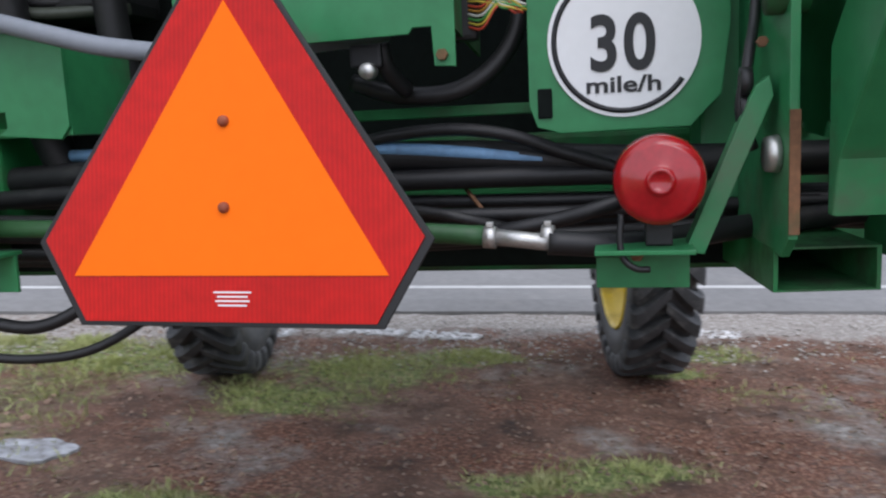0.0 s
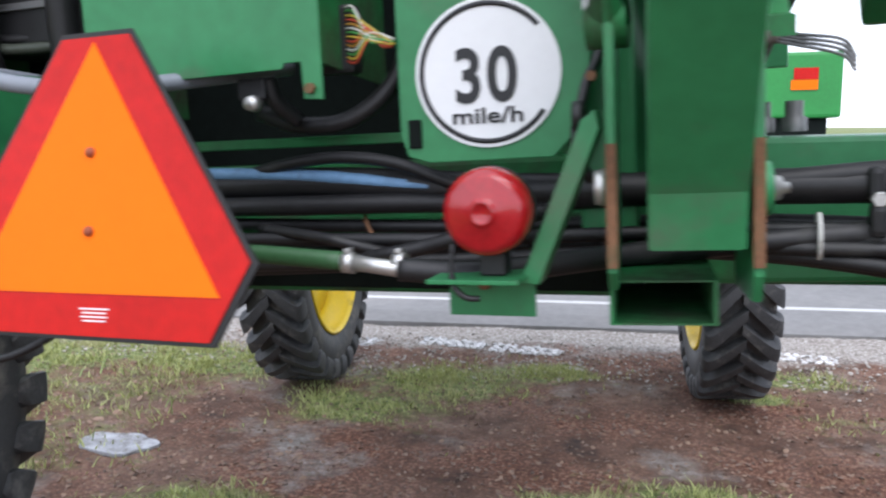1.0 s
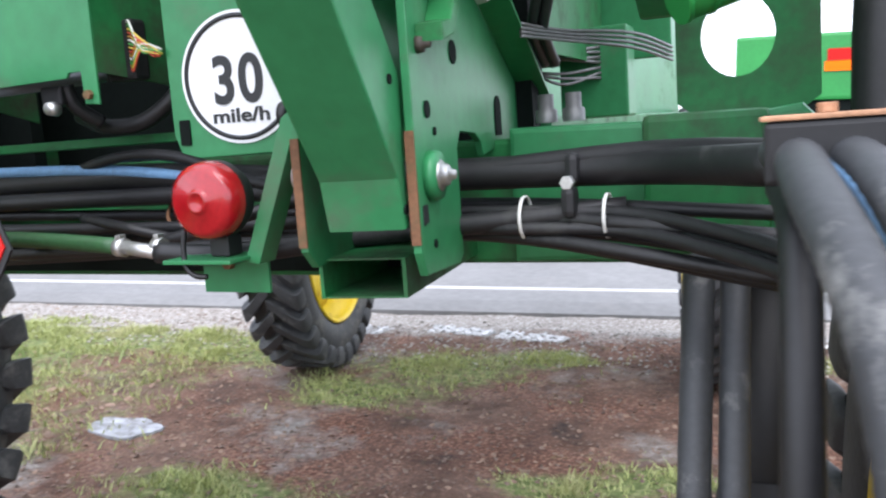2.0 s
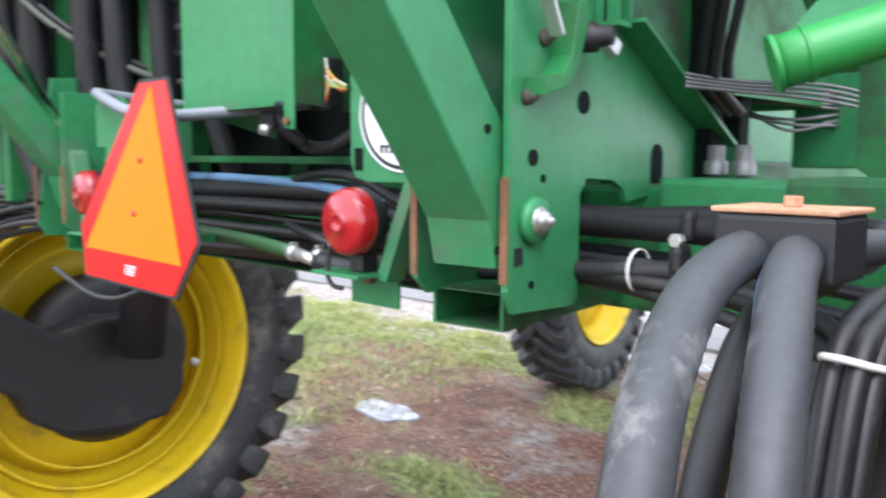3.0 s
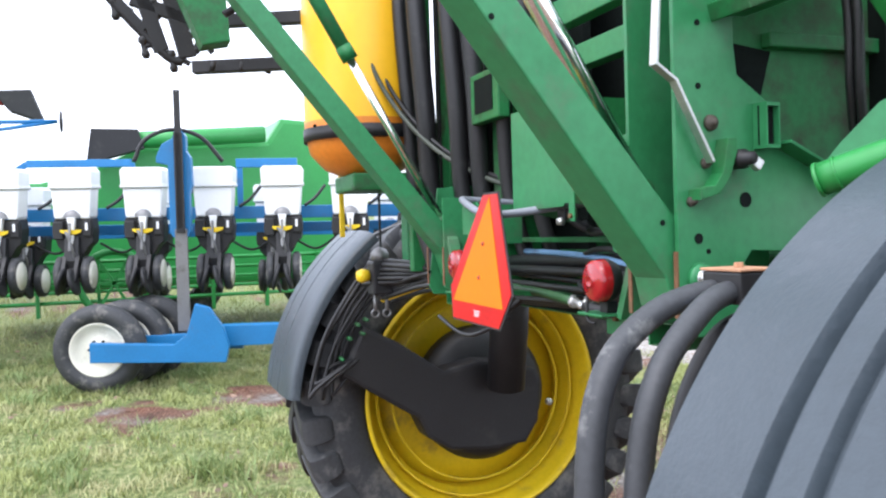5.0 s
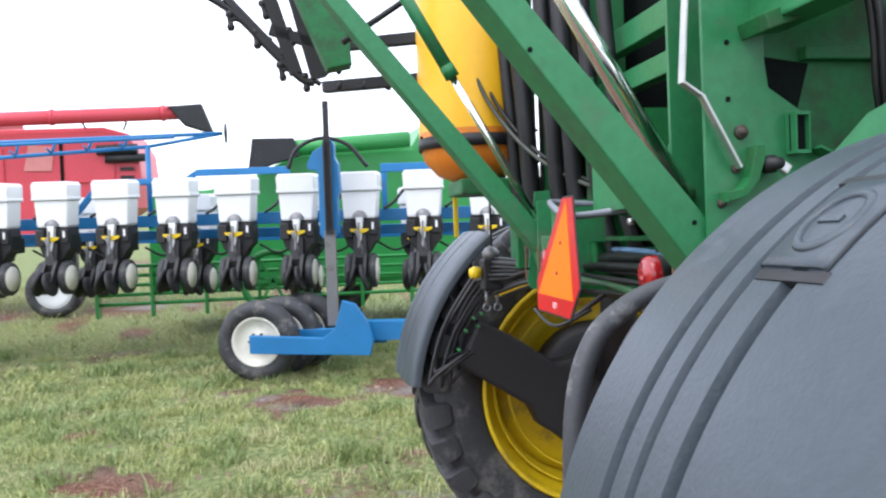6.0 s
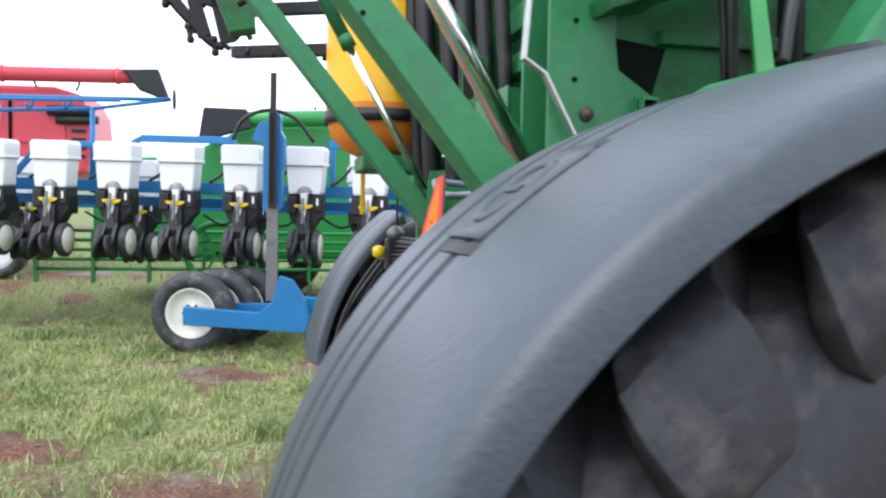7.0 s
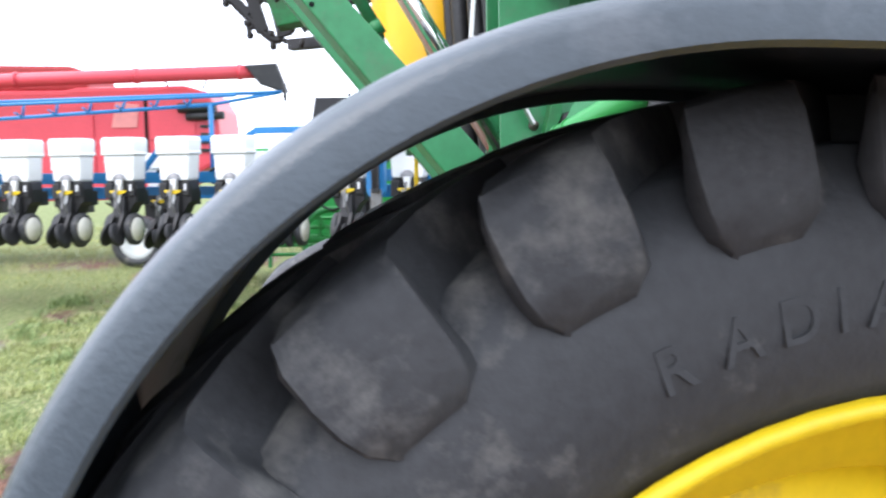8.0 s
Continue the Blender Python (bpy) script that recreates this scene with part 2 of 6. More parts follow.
def hexbolt(bm, centre, radius, axis="x", length=0.012):
    c = Vector(centre)
    pts = [(radius * math.cos(radians(60 * k)), radius * math.sin(radians(60 * k))) for k in range(6)]
    i = "xyz".index(axis)
    o = [c[k] for k in range(3) if k != i]
    return prism(bm, [(p[0] + o[0], p[1] + o[1]) for p in pts], axis, c[i] - length / 2, c[i] + length / 2, bevel=radius * 0.12)


def world_of(ob):
    return world_of(ob.parent) @ ob.matrix_parent_inverse @ ob.matrix_basis if ob.parent else ob.matrix_basis.copy()


def part(name, bm, mat, parent, label="", flat=False):
    """Links a bmesh, drawn in world places, as one mesh under a thing or a part."""
    mesh = bpy.data.meshes.new(name)
    bm.to_mesh(mesh)
    bm.free()
    mesh.materials.append(mat)
    ob = new(name, mesh)
    if parent:
        ob.parent = parent
        ob.matrix_parent_inverse = world_of(parent).inverted()
    return tagged(ob, label=label) if label else ob


def thing(name, place, label, category, group="", kind=""):
    ob = new(name)
    ob.matrix_basis = pose(*place)
    return tagged(ob, label, category, group, kind)


B = bmesh.new


def standing():
    return set(bpy.data.objects)


def settle(before, m):
    """Moves the meshes built since standing() was noted."""
    for ob in bpy.data.objects:
        if ob not in before and ob.type == "MESH":
            ob.data.transform(m)


# ---- ground and road ----
def fbm(x, y, s, seed=0.0):
    return noise.fractal(Vector((x * s + seed, y * s - seed, seed)), 1.0, 2.0, 4)


GRASS_PATCHES = [(-1.3, 4.85, 0.55, 0.4), (-0.6, 5.3, 0.45, 0.22), (-1.68, 4.2, 0.4, 0.2), (-1.66, 3.95, 0.3, 0.1), (0.24, 3.22, 0.3, 0.12), (0.62, 3.42, 0.3, 0.12),
                 (-0.12, 3.1, 0.25, 0.12), (1.15, 5.65, 0.35, 0.2), (0.86, 5.18, 0.3, 0.16), (-1.6, 2.5, 0.55, 0.25), (-3.1, 4.75, 0.5, 0.25), (-4.2, 5.0, 1.0, 0.35), (-5.5, 5.1, 0.8, 0.3)]


def road_side(x, y):
    """How far a place lies towards the road, which runs askew to the machine."""
    return 0.985 * y - 0.174 * x + 0.72


def grass_cover(x, y):
    """How much grass grows at a place, 0 to 1."""
    g = 0.22 * fbm(x, y, 0.9, 3.1) + 0.1 * fbm(x, y, 3.5, 8.2)
    for px, py, a, b in GRASS_PATCHES:
        d = ((x - px) / a) ** 2 + ((y - py) / b) ** 2
        g += 0.75 * math.exp(-d * 1.2)
    lawn = 1 / (1 + math.exp((x + 3.0 + 0.5 * max(0.0, y - 1.6)) * 2.0))
    pale = math.exp(-(((x + 4.3) / 1.8) ** 2 + ((y - 4.9) / 0.6) ** 2)) * 0.4
    bare = max(0.0, fbm(x, y, 0.7, 21.0) - 0.15) * 2.6
    g += (0.62 - bare) * lawn + pale
    v = road_side(x, y)
    if v > 6.45:
        g -= (min(v, 13.0) - 6.45) * 1.2
    if v > 13.8:
        g += min(1.0, v - 13.8) * 8.0
    return max(0.0, min(1.0, g))


def ground_height(x, y):
    h = 0.018 * fbm(x, y, 1.4, 5.0) + 0.008 * fbm(x, y, 7.0, 2.0)
    if 0.3 < x < 2.0 and 2.4 < y < 5.8:
        tread = math.sin((y + (0.5 if x < 1.05 else -0.5) * (x - 1.05)) * 42) * (1.0 if abs(x - 1.05) > 0.04 else 0.2)
        h += 0.026 * tread * max(0.0, 1 - abs(x - 1.05) / 0.6) * max(0.0, 1 - abs(y - 4.1) / 1.6)
    if 7.0 < road_side(x, y) < 14.5:
        h -= 0.06
    return h


def axis_steps(lo, hi, near_lo, near_hi, fine, coarse):
    out, v = [], lo
    while v < hi:
        out.append(v)
        gap = max(0.0, near_lo - v, v - near_hi)
        v += min(coarse, fine + gap * 0.22)
    return [*out, hi]


def build_ground():
    xs, ys = axis_steps(-900, 900, -6.5, 3.2, 0.055, 90), axis_steps(-700, 900, -2.5, 6.9, 0.055, 90)
    verts, cover, gravel = [], [], []
    for y in ys:
        for x in xs:
            near = abs(x) < 40 and abs(y) < 40
            verts.append((x, y, ground_height(x, y) if near else 0.0))
            cover.append(grass_cover(x, y) if near else 0.9)
            gravel.append(max(0.0, min(1.0, (road_side(x, y) - 6.2) / 0.9 + (0.35 * fbm(x, y, 1.2, 4.4) if near else 0) - 4.0 * max(0.0, road_side(x, y) - 13.5))))
    n = len(xs)
    faces = [(j * n + i, j * n + i + 1, (j + 1) * n + i + 1, (j + 1) * n + i) for j in range(len(ys) - 1) for i in range(n - 1)]
    mesh = bpy.data.meshes.new("ground")
    mesh.from_pydata(verts, [], faces)
    mesh.shade_smooth()
    mask = mesh.attributes.new("cover", "FLOAT", "POINT")
    mask.data.foreach_set("value", cover)
    mask = mesh.attributes.new("gravel", "FLOAT", "POINT")
    mask.data.foreach_set("value", gravel)
    return mesh


def ground_material():
    mat = bpy.data.materials.new("soil_and_turf")
    mat.use_nodes = True
    nodes, links = mat.node_tree.nodes, mat.node_tree.links
    bsdf = nodes["Principled BSDF"]
    coords = nodes.new("ShaderNodeTexCoord")

    def tex(scale, detail=6, rough=0.6):
        t = nodes.new("ShaderNodeTexNoise")
        t.inputs["Scale"].default_value, t.inputs["Detail"].default_value, t.inputs["Roughness"].default_value = scale, detail, rough
        links.new(coords.outputs["Object"], t.inputs["Vector"])
        return t.outputs[0]

    def ramp(value, *stops):
        r = nodes.new("ShaderNodeValToRGB")
        r.color_ramp.elements[0].position, r.color_ramp.elements[0].color = stops[0][0], (*stops[0][1], 1)
        r.color_ramp.elements[1].position, r.color_ramp.elements[1].color = stops[-1][0], (*stops[-1][1], 1)
        for pos, col in stops[1:-1]:
            r.color_ramp.elements.new(pos).color = (*col, 1)
        links.new(value, r.inputs[0])
        return r.outputs[0]

    def mix(fac, a, b):
        m = nodes.new("ShaderNodeMix")
        m.data_type = "RGBA"
        links.new(fac, m.inputs["Factor"])
        links.new(a, m.inputs["A"])
        links.new(b, m.inputs["B"])
        return m.outputs["Result"]

    def attribute(name):
        a = nodes.new("ShaderNodeAttribute")
        a.attribute_name = name
        return a.outputs["Fac"]

    def sharpen(value, lo, hi, extra=None):
        if extra:
            s = nodes.new("ShaderNodeMath")
            s.operation = "ADD"
            links.new(value, s.inputs[0])
            links.new(extra, s.inputs[1])
            value = s.outputs[0]
        r = nodes.new("ShaderNodeMapRange")
        r.inputs["From Min"].default_value, r.inputs["From Max"].default_value = lo, hi
        links.new(value, r.inputs["Value"])
        return r.outputs[0]

    soil = ramp(tex(2.2, 9, 0.72), (0.32, (0.045, 0.03, 0.024)), (0.45, (0.105, 0.06, 0.042)), (0.56, (0.175, 0.12, 0.09)), (0.68, (0.38, 0.34, 0.3)))
    litter = ramp(tex(38, 5, 0.7), (0.36, (0.035, 0.015, 0.01)), (0.5, (0.14, 0.05, 0.03)), (0.64, (0.34, 0.2, 0.13)))
    soil = mix(sharpen(tex(1.1, 6, 0.65), 0.4, 0.62), soil, litter)
    crust = ramp(tex(14, 8, 0.75), (0.32, (0.09, 0.075, 0.065)), (0.5, (0.21, 0.19, 0.17)), (0.68, (0.42, 0.40, 0.38)))
    soil = mix(sharpen(tex(0.75, 7, 0.62), 0.54, 0.64), soil, crust)
    turf = ramp(tex(16, 6, 0.7), (0.3, (0.05, 0.07, 0.02)), (0.5, (0.14, 0.18, 0.06)), (0.7, (0.36, 0.34, 0.17)))
    stones = ramp(tex(30, 6, 0.75), (0.32, (0.12, 0.10, 0.085)), (0.5, (0.30, 0.27, 0.24)), (0.68, (0.62, 0.6, 0.58)))
    col = mix(sharpen(attribute("cover"), 0.62, 0.95, tex(9, 5, 0.7)), soil, turf)
    col = mix(sharpen(attribute("gravel"), 0.75, 1.15, tex(6, 5, 0.7)), col, stones)
    links.new(col, bsdf.inputs["Base Color"])
    bsdf.inputs["Roughness"].default_value = 0.9
    bsdf.inputs["Specular IOR Level"].default_value = 0.25
    bmp = nodes.new("ShaderNodeBump")
    bmp.inputs["Strength"].default_value, bmp.inputs["Distance"].default_value = 0.9, 0.03
    links.new(tex(24, 8, 0.75), bmp.inputs["Height"])
    links.new(bmp.outputs[0], bsdf.inputs["Normal"])
    return mat


GROUND_MESH = build_ground()
GROUND_MESH.materials.append(ground_material())
tagged(new("ground", GROUND_MESH), "patchy ground of brown soil, dead leaves and thin grass", "ground", kind="structure")

ASPHALT = material("grey_asphalt", (0.17, 0.168, 0.165), 0.85, vary=0.2, scale=0.8, bump=0.5, bump_scale=120, dirt=(0.24, 0.23, 0.22), dirt_amount=0.4, dirt_scale=0.5)
LINE = material("worn_white_road_paint", (0.42, 0.42, 0.41), 0.7, vary=0.15, scale=3, dirt=(0.25, 0.25, 0.24), dirt_amount=0.3, dirt_scale=5)
ROAD_TURN = Matrix.Rotation(radians(10), 4, "Z") @ Matrix.Translation((0, -0.72, 0))
bm = B()
prism(bm, [(7.7, -0.2), (7.7, -0.03), (8.0, 0.02), (11.0, 0.06), (13.6, 0.03), (13.9, -0.2)], "x", -400, 400)
bm.transform(ROAD_TURN)
road = tagged(part("road", bm, ASPHALT, None), "grey asphalt road with white edge lines", "road", kind="structure")
bm = B()
box(bm, -400, 400, 8.5, 8.63, 0.0, 0.031)
bm.transform(ROAD_TURN)
part("edge_line", bm, LINE, road, "white painted edge line")
bm = B()
box(bm, -400, 400, 11.3, 11.42, 0.0, 0.061)
bm.transform(ROAD_TURN)
part("centre_line", bm, LINE, road, "white painted line")


def blade_field(name, count, area, low, tall, lean, mat, label, tuft=1.0, power=1.5, gate=0.0):
    """Blades of grass over a stretch of ground, thick where the turf is."""
    rng = random.Random(name)
    verts, faces = [], []
    x0, x1, y0, y1 = area
    made = tries = 0
    while made < count and tries < count * 14:
        tries += 1
        x, y = rng.uniform(x0, x1), rng.uniform(y0, y1)
        c = grass_cover(x, y)
        clump = 0.5 + 0.9 * fbm(x, y, 2.6, 11.0)
        if gate and fbm(x, y, 1.9, 31.0) < gate - 0.4:
            continue
        if rng.random() > (c**power) * max(0.06, clump):
            continue
        made += 1
        h = rng.uniform(low, tall) * (0.45 + 0.9 * max(0, clump)) * tuft
        a = rng.uniform(0, 6.283)
        w = rng.uniform(0.0025, 0.006) * (1 + 0.05 * max(0, -x))
        dx, dy = math.cos(a), math.sin(a)
        lx, ly = rng.gauss(0, lean) * h, rng.gauss(0, lean) * h
        z = ground_height(x, y) - 0.004
        i = len(verts)
        verts += [(x - w * dx, y - w * dy, z), (x + w * dx, y + w * dy, z), (x + lx * 0.45 + w * 0.6 * dx, y + ly * 0.45 + w * 0.6 * dy, z + h * 0.6),
                  (x + lx * 0.45 - w * 0.6 * dx, y + ly * 0.45 - w * 0.6 * dy, z + h * 0.6), (x + lx, y + ly, z + h * 0.92)]
        faces += [(i, i + 1, i + 2, i + 3), (i + 3, i + 2, i + 4)]
    mesh = bpy.data.meshes.new(name)
    mesh.from_pydata(verts, [], faces)
    mesh.materials.append(mat)
    return tagged(new(name, mesh), label, "grass", kind="stuff")


GRASS = material("grass_blade", (0.31, 0.345, 0.125), 0.6, vary=0.35, scale=0.7, island=0.8, dirt=(0.48, 0.44, 0.26), dirt_amount=0.5, dirt_scale=1.2)
blade_field("grass", 56000, (-9.5, -2.4, -4.8, 4.0), 0.03, 0.085, 0.5, GRASS, "short green grass with dry pale tips")
blade_field("grass_tufts", 26000, (-7.0, 2.2, 2.0, 6.3), 0.02, 0.06, 0.5, GRASS, "thin tufts of green grass on bare soil")
blade_field("grass_clumps", 16000, (-10, -2.4, -5.0, 4.5), 0.09, 0.15, 0.55, material("grass_clump_blade", (0.19, 0.26, 0.09), 0.6, vary=0.4, scale=1.5, island=0.8), "taller green grass clumps in the lawn", 1.0, 1.2, 0.62)
blade_field("grass_far", 16000, (-26, -10, -11, 9), 0.05, 0.13, 0.5, GRASS, "green field grass under the machines")

# loose bits on the soil
LEAF = material("dead_leaf", (0.2, 0.13, 0.09), 0.8, vary=0.5, scale=9, island=1.2)


def litter(name, count, area, size, mat, label, category, flat=0.3, verge=False):
    rng = random.Random(name)
    verts, faces = [], []
    for _ in range(count):
        x, y = rng.uniform(area[0], area[1]), rng.uniform(area[2], area[3])
        if verge and not 5.95 < road_side(x, y) + rng.uniform(-0.25, 0.25) < 7.2:
            continue
        s = size * rng.uniform(0.4, 1.5)
        m = Matrix.LocRotScale((x, y, ground_height(x, y) + s * flat * 0.4), Euler((rng.uniform(-0.5, 0.5), rng.uniform(-0.5, 0.5), rng.uniform(0, 6.28))), (s, s * rng.uniform(0.5, 0.9), s * flat))
        i = len(verts)
        for p in ((1, 0, 0), (0.3, 0.9, 0.1), (-0.8, 0.6, 0), (-0.9, -0.5, 0.1), (0.2, -1, 0), (0, 0, 0.8), (0, 0, -0.6)):
            verts.append(m @ Vector(p))
        for k in range(5):
            faces += [(i + k, i + (k + 1) % 5, i + 5), (i + (k + 1) % 5, i + k, i + 6)]
    mesh = bpy.data.meshes.new(name)
    mesh.from_pydata(verts, [], faces)
    mesh.materials.append(mat)
    return tagged(new(name, mesh), label, category, kind="stuff")


PEBBLE = material("pale_pebble", (0.36, 0.34, 0.31), 0.85, vary=0.3, scale=8, island=1.0)
litter("leaf_litter", 5200, (-7, 2.6, 1.6, 6.2), 0.016, LEAF, "dead brown leaves and crumbs on the soil", "leaves", 0.25)
CLOD = material("soil_crumb", (0.15, 0.105, 0.08), 0.9, vary=0.6, scale=6, island=1.4)
litter("soil_crumbs", 5200, (-4.5, 2.4, 1.8, 6.0), 0.013, CLOD, "crumbs and clods of brown soil", "soil", 0.5)
litter("pebbles", 6500, (-8, 4, 4.6, 7.4), 0.016, PEBBLE, "pale gravel along the road's edge", "gravel", 0.6, True)
litter("lawn_leaves", 900, (-12, -2.6, -5, 4), 0.03, LEAF, "dead brown leaves in the grass", "leaves", 0.2)

# a pale crusted patch on the soil
bm = B()
rng = random.Random(4)
pts = []
for k in range(26):
    a = 2 * math.pi * k / 26
    r = 0.85 + 0.3 * noise.noise(Vector((math.cos(a) * 1.7, math.sin(a) * 1.7, 3)))
    pts.append((-2.71 + 0.3 * r * math.cos(a), 3.09 + 0.17 * r * math.sin(a)))
prism(bm, pts, "z", -0.01, 0.016, bevel=0.008)
tagged(part("pale_patch", bm, material("grey_crust", (0.27, 0.28, 0.3), 0.55, vary=0.6, scale=9, bump=1.0, bump_scale=26, dirt=(0.10, 0.085, 0.075), dirt_amount=0.55, dirt_scale=14), None), "pale grey crusted patch lying on the soil", "patch")
WHITE_STONE = material("white_gravel_stone", (0.55, 0.55, 0.55), 0.8, vary=0.4, scale=8, island=1.0)
for px, py, rx, ry, n in ((-1.56, 5.89, 0.28, 0.1, 260), (-0.92, 5.9, 0.3, 0.1, 240), (-2.6, 5.75, 0.4, 0.12, 160), (0.9, 6.3, 0.6, 0.13, 200)):
    litter("white_gravel", n, (px - rx, px + rx, py - ry, py + ry), 0.026, WHITE_STONE, "scattered white stones on the verge", "gravel", 0.5)

# ---- the sprayer ----
sprayer = thing("sprayer", (0, 1.5, 0), "green self-propelled crop sprayer with yellow wheels, parked on soil", "sprayer")


def tyre_mesh(bm, centre, radius, width, rim):
    """The bare casing of a farm tyre."""
    h, R = width / 2, radius - 0.058
    prof = [(-h * 0.62, rim - 0.02), (-h * 0.84, rim + 0.006), (-h * 0.87, rim + 0.022), (-h * 0.93, rim + 0.03), (-h * 0.985, rim + 0.42 * (R - rim)), (-h * 0.985, rim + 0.62 * (R - rim)), (-h * 0.93, R - 0.07), (-h * 0.8, R - 0.012), (0, R),
            (h * 0.8, R - 0.012), (h * 0.93, R - 0.07), (h * 0.985, rim + 0.62 * (R - rim)), (h * 0.985, rim + 0.42 * (R - rim)), (h * 0.93, rim + 0.03), (h * 0.87, rim + 0.022), (h * 0.84, rim + 0.006), (h * 0.62, rim - 0.02)]
    lathe(bm, prof, centre, "x", 96)
    return bm


def lug_mesh(radius, width, lugs, side):
    """One slanting tread bar for a wheel about the origin, its shoulder at angle 0, running a hand's width down the sidewall as a square-ended block."""
    h, R = width / 2, radius - 0.058
    step = 2 * math.pi / lugs
    # rows from the middle of the tread over the shoulder and down the sidewall: share of the half width at the top and at the foot,
    # turn in lug steps, half thickness in steps at the foot and at the top, radius at the top and at the foot
    rows = [(-0.07, -0.07, -1.0, 0.23, 0.16, 0.055, -0.012), (0.25, 0.25, -0.68, 0.26, 0.19, 0.058, -0.01), (0.6, 0.58, -0.3, 0.3, 0.23, 0.058, -0.012), (0.84, 0.78, -0.07, 0.33, 0.26, 0.056, -0.016),
            (0.97, 0.84, 0.0, 0.35, 0.28, 0.05, -0.02), (1.035, 0.87, 0.02, 0.37, 0.3, 0.028, -0.03), (1.055, 0.9, 0.02, 0.38, 0.31, -0.008, -0.04), (1.055, 0.92, 0.01, 0.38, 0.31, -0.042, -0.055),
            (1.045, 0.93, 0.0, 0.36, 0.28, -0.068, -0.072), (1.0, 0.91, 0.0, 0.28, 0.2, -0.088, -0.084), (0.9, 0.88, 0.0, 0.2, 0.12, -0.098, -0.09)]
    bm = B()
    grid = []
    for u, uf, turn, foot, top, rt, rf in rows:
        um = u - 0.25 * max(0.0, u - uf)
        rm = rt - 0.012 if u < 1 else rt
        line = ((-foot, rf, uf), (-top - 0.025, rm, um), (-top, rt, u), (0.0, rt + 0.001, u + 0.004), (top, rt, u), (top + 0.02, rm, um), (foot * 0.85, rf, uf))
        grid.append([bm.verts.new((side * uu * h, (R + rr) * math.cos((turn + d) * step), (R + rr) * math.sin((turn + d) * step))) for d, rr, uu in line])
    for lo, hi in zip(grid, grid[1:]):
        for k in range(6):
            bm.faces.new((lo[k], lo[k + 1], hi[k + 1], hi[k])).smooth = True
    bm.faces.new(grid[0])
    bmesh.ops.recalc_face_normals(bm, faces=bm.faces[:])
    if sum(f.normal.x * side + f.normal.y for f in bm.faces) < 0:
        bmesh.ops.reverse_faces(bm, faces=bm.faces[:])
    for e in bm.edges:
        if len(e.link_faces) == 2 and e.calc_face_angle(0) > radians(48):
            e.smooth = False
    mesh = bpy.data.meshes.new("lug")
    bm.to_mesh(mesh)
    bm.free()
    mesh.materials.append(LUG)
    return mesh


def wheel(centre, radius, width, rim, lugs, outer, hub_depth, yaw=0.0):
    """outer: +1 or -1, the side of the wheel that faces away from the machine."""
    cx, cy, cz = centre
    h = width / 2 * 0.92
    bm = B()
    prof = [(-h, rim + 0.016), (-h - 0.01, rim + 0.004), (-h, rim - 0.008), (-h + 0.03, rim - 0.018), (-h * 0.55, rim - 0.03), (-h * 0.35, rim - 0.095), (h * 0.3, rim - 0.095), (h * 0.5, rim - 0.03),
            (h - 0.03, rim - 0.018), (h, rim - 0.008), (h + 0.01, rim + 0.004), (h, rim + 0.016), (h - 0.015, rim + 0.005), (0, rim - 0.02), (-h + 0.015, rim + 0.005)]
    lathe(bm, prof, centre, "x", 72, closed=True)
    w = part("wheel", bm, YELLOW, sprayer, "yellow steel wheel rim")
    bm = B()
    d = hub_depth * outer
    disc_prof = [(d + 0.012, 0.02), (d + 0.012, 0.2), (d - 0.05 * outer + 0.012, 0.3), (d - 0.05 * outer + 0.012, rim - 0.09), (d - 0.05 * outer - 0.012, rim - 0.09), (d - 0.05 * outer - 0.012, 0.3), (d - 0.012, 0.2), (d - 0.012, 0.02)]
    lathe(bm, disc_prof, centre, "x", 60, closed=True)
    part("wheel_disc", bm, YELLOW, w)
    bm = B()
    tyre_mesh(bm, centre, radius, width, rim)
    part("tyre", bm, RUBBER, w, "black farm tyre with deep slanted lugs")
    for k in range(10):
        bm = B()
        a = 2 * math.pi * k / 10
        hexbolt(bm, (cx + d + 0.02 * outer, cy + 0.16 * math.cos(a), cz + 0.16 * math.sin(a)), 0.018, "x", 0.03)
        part("wheel_nut", bm, ZINC, w)
    bm = B()
    lathe(bm, [(d - 0.02 * outer, 0.0001), (d - 0.02 * outer, 0.12), (d + 0.07 * outer, 0.11), (d + 0.09 * outer, 0.08), (d + 0.09 * outer, 0.0001)], centre, "x", 30)
    part("hub", bm, BLACK, w)
    steer = Matrix.Translation(centre) @ Matrix.Rotation(radians(yaw), 4, "Z") @ Matrix.Translation((-cx, -cy, -cz))
    for ob in (w, *w.children):
        ob.data.transform(steer)
    for side in (1, -1):
        mesh = lug_mesh(radius, width, lugs, side)
        for k in range(lugs):
            lug = new("lug", mesh)
            lug.parent = w
            lug.matrix_parent_inverse = world_of(w).inverted()
            lug.matrix_basis = steer @ Matrix.Translation(centre) @ Matrix.Rotation(2 * math.pi * (k + 0.5 + (0.5 if side < 0 else 0)) / lugs, 4, "X")
    return w


WHEEL_R = 0.94
LEFT_HUB = (-2.09, 0.8, 1.025)
RIGHT_HUB = (1.505, 0.355, 0.941)
right_wheel = wheel(RIGHT_HUB, 0.99, 0.34, 0.659, 30, 1, 0.02, 12)
left_wheel = wheel(LEFT_HUB, WHEEL_R, 0.46, 0.61, 30, -1, 0.1)
wheel((0.56, 5.2, 0.92), WHEEL_R, 0.42, 0.6, 30, 1, 0.05, 10)
wheel((-2.32, 4.72, 1.04), WHEEL_R, 0.42, 0.6, 30, -1, 0.05, 10)

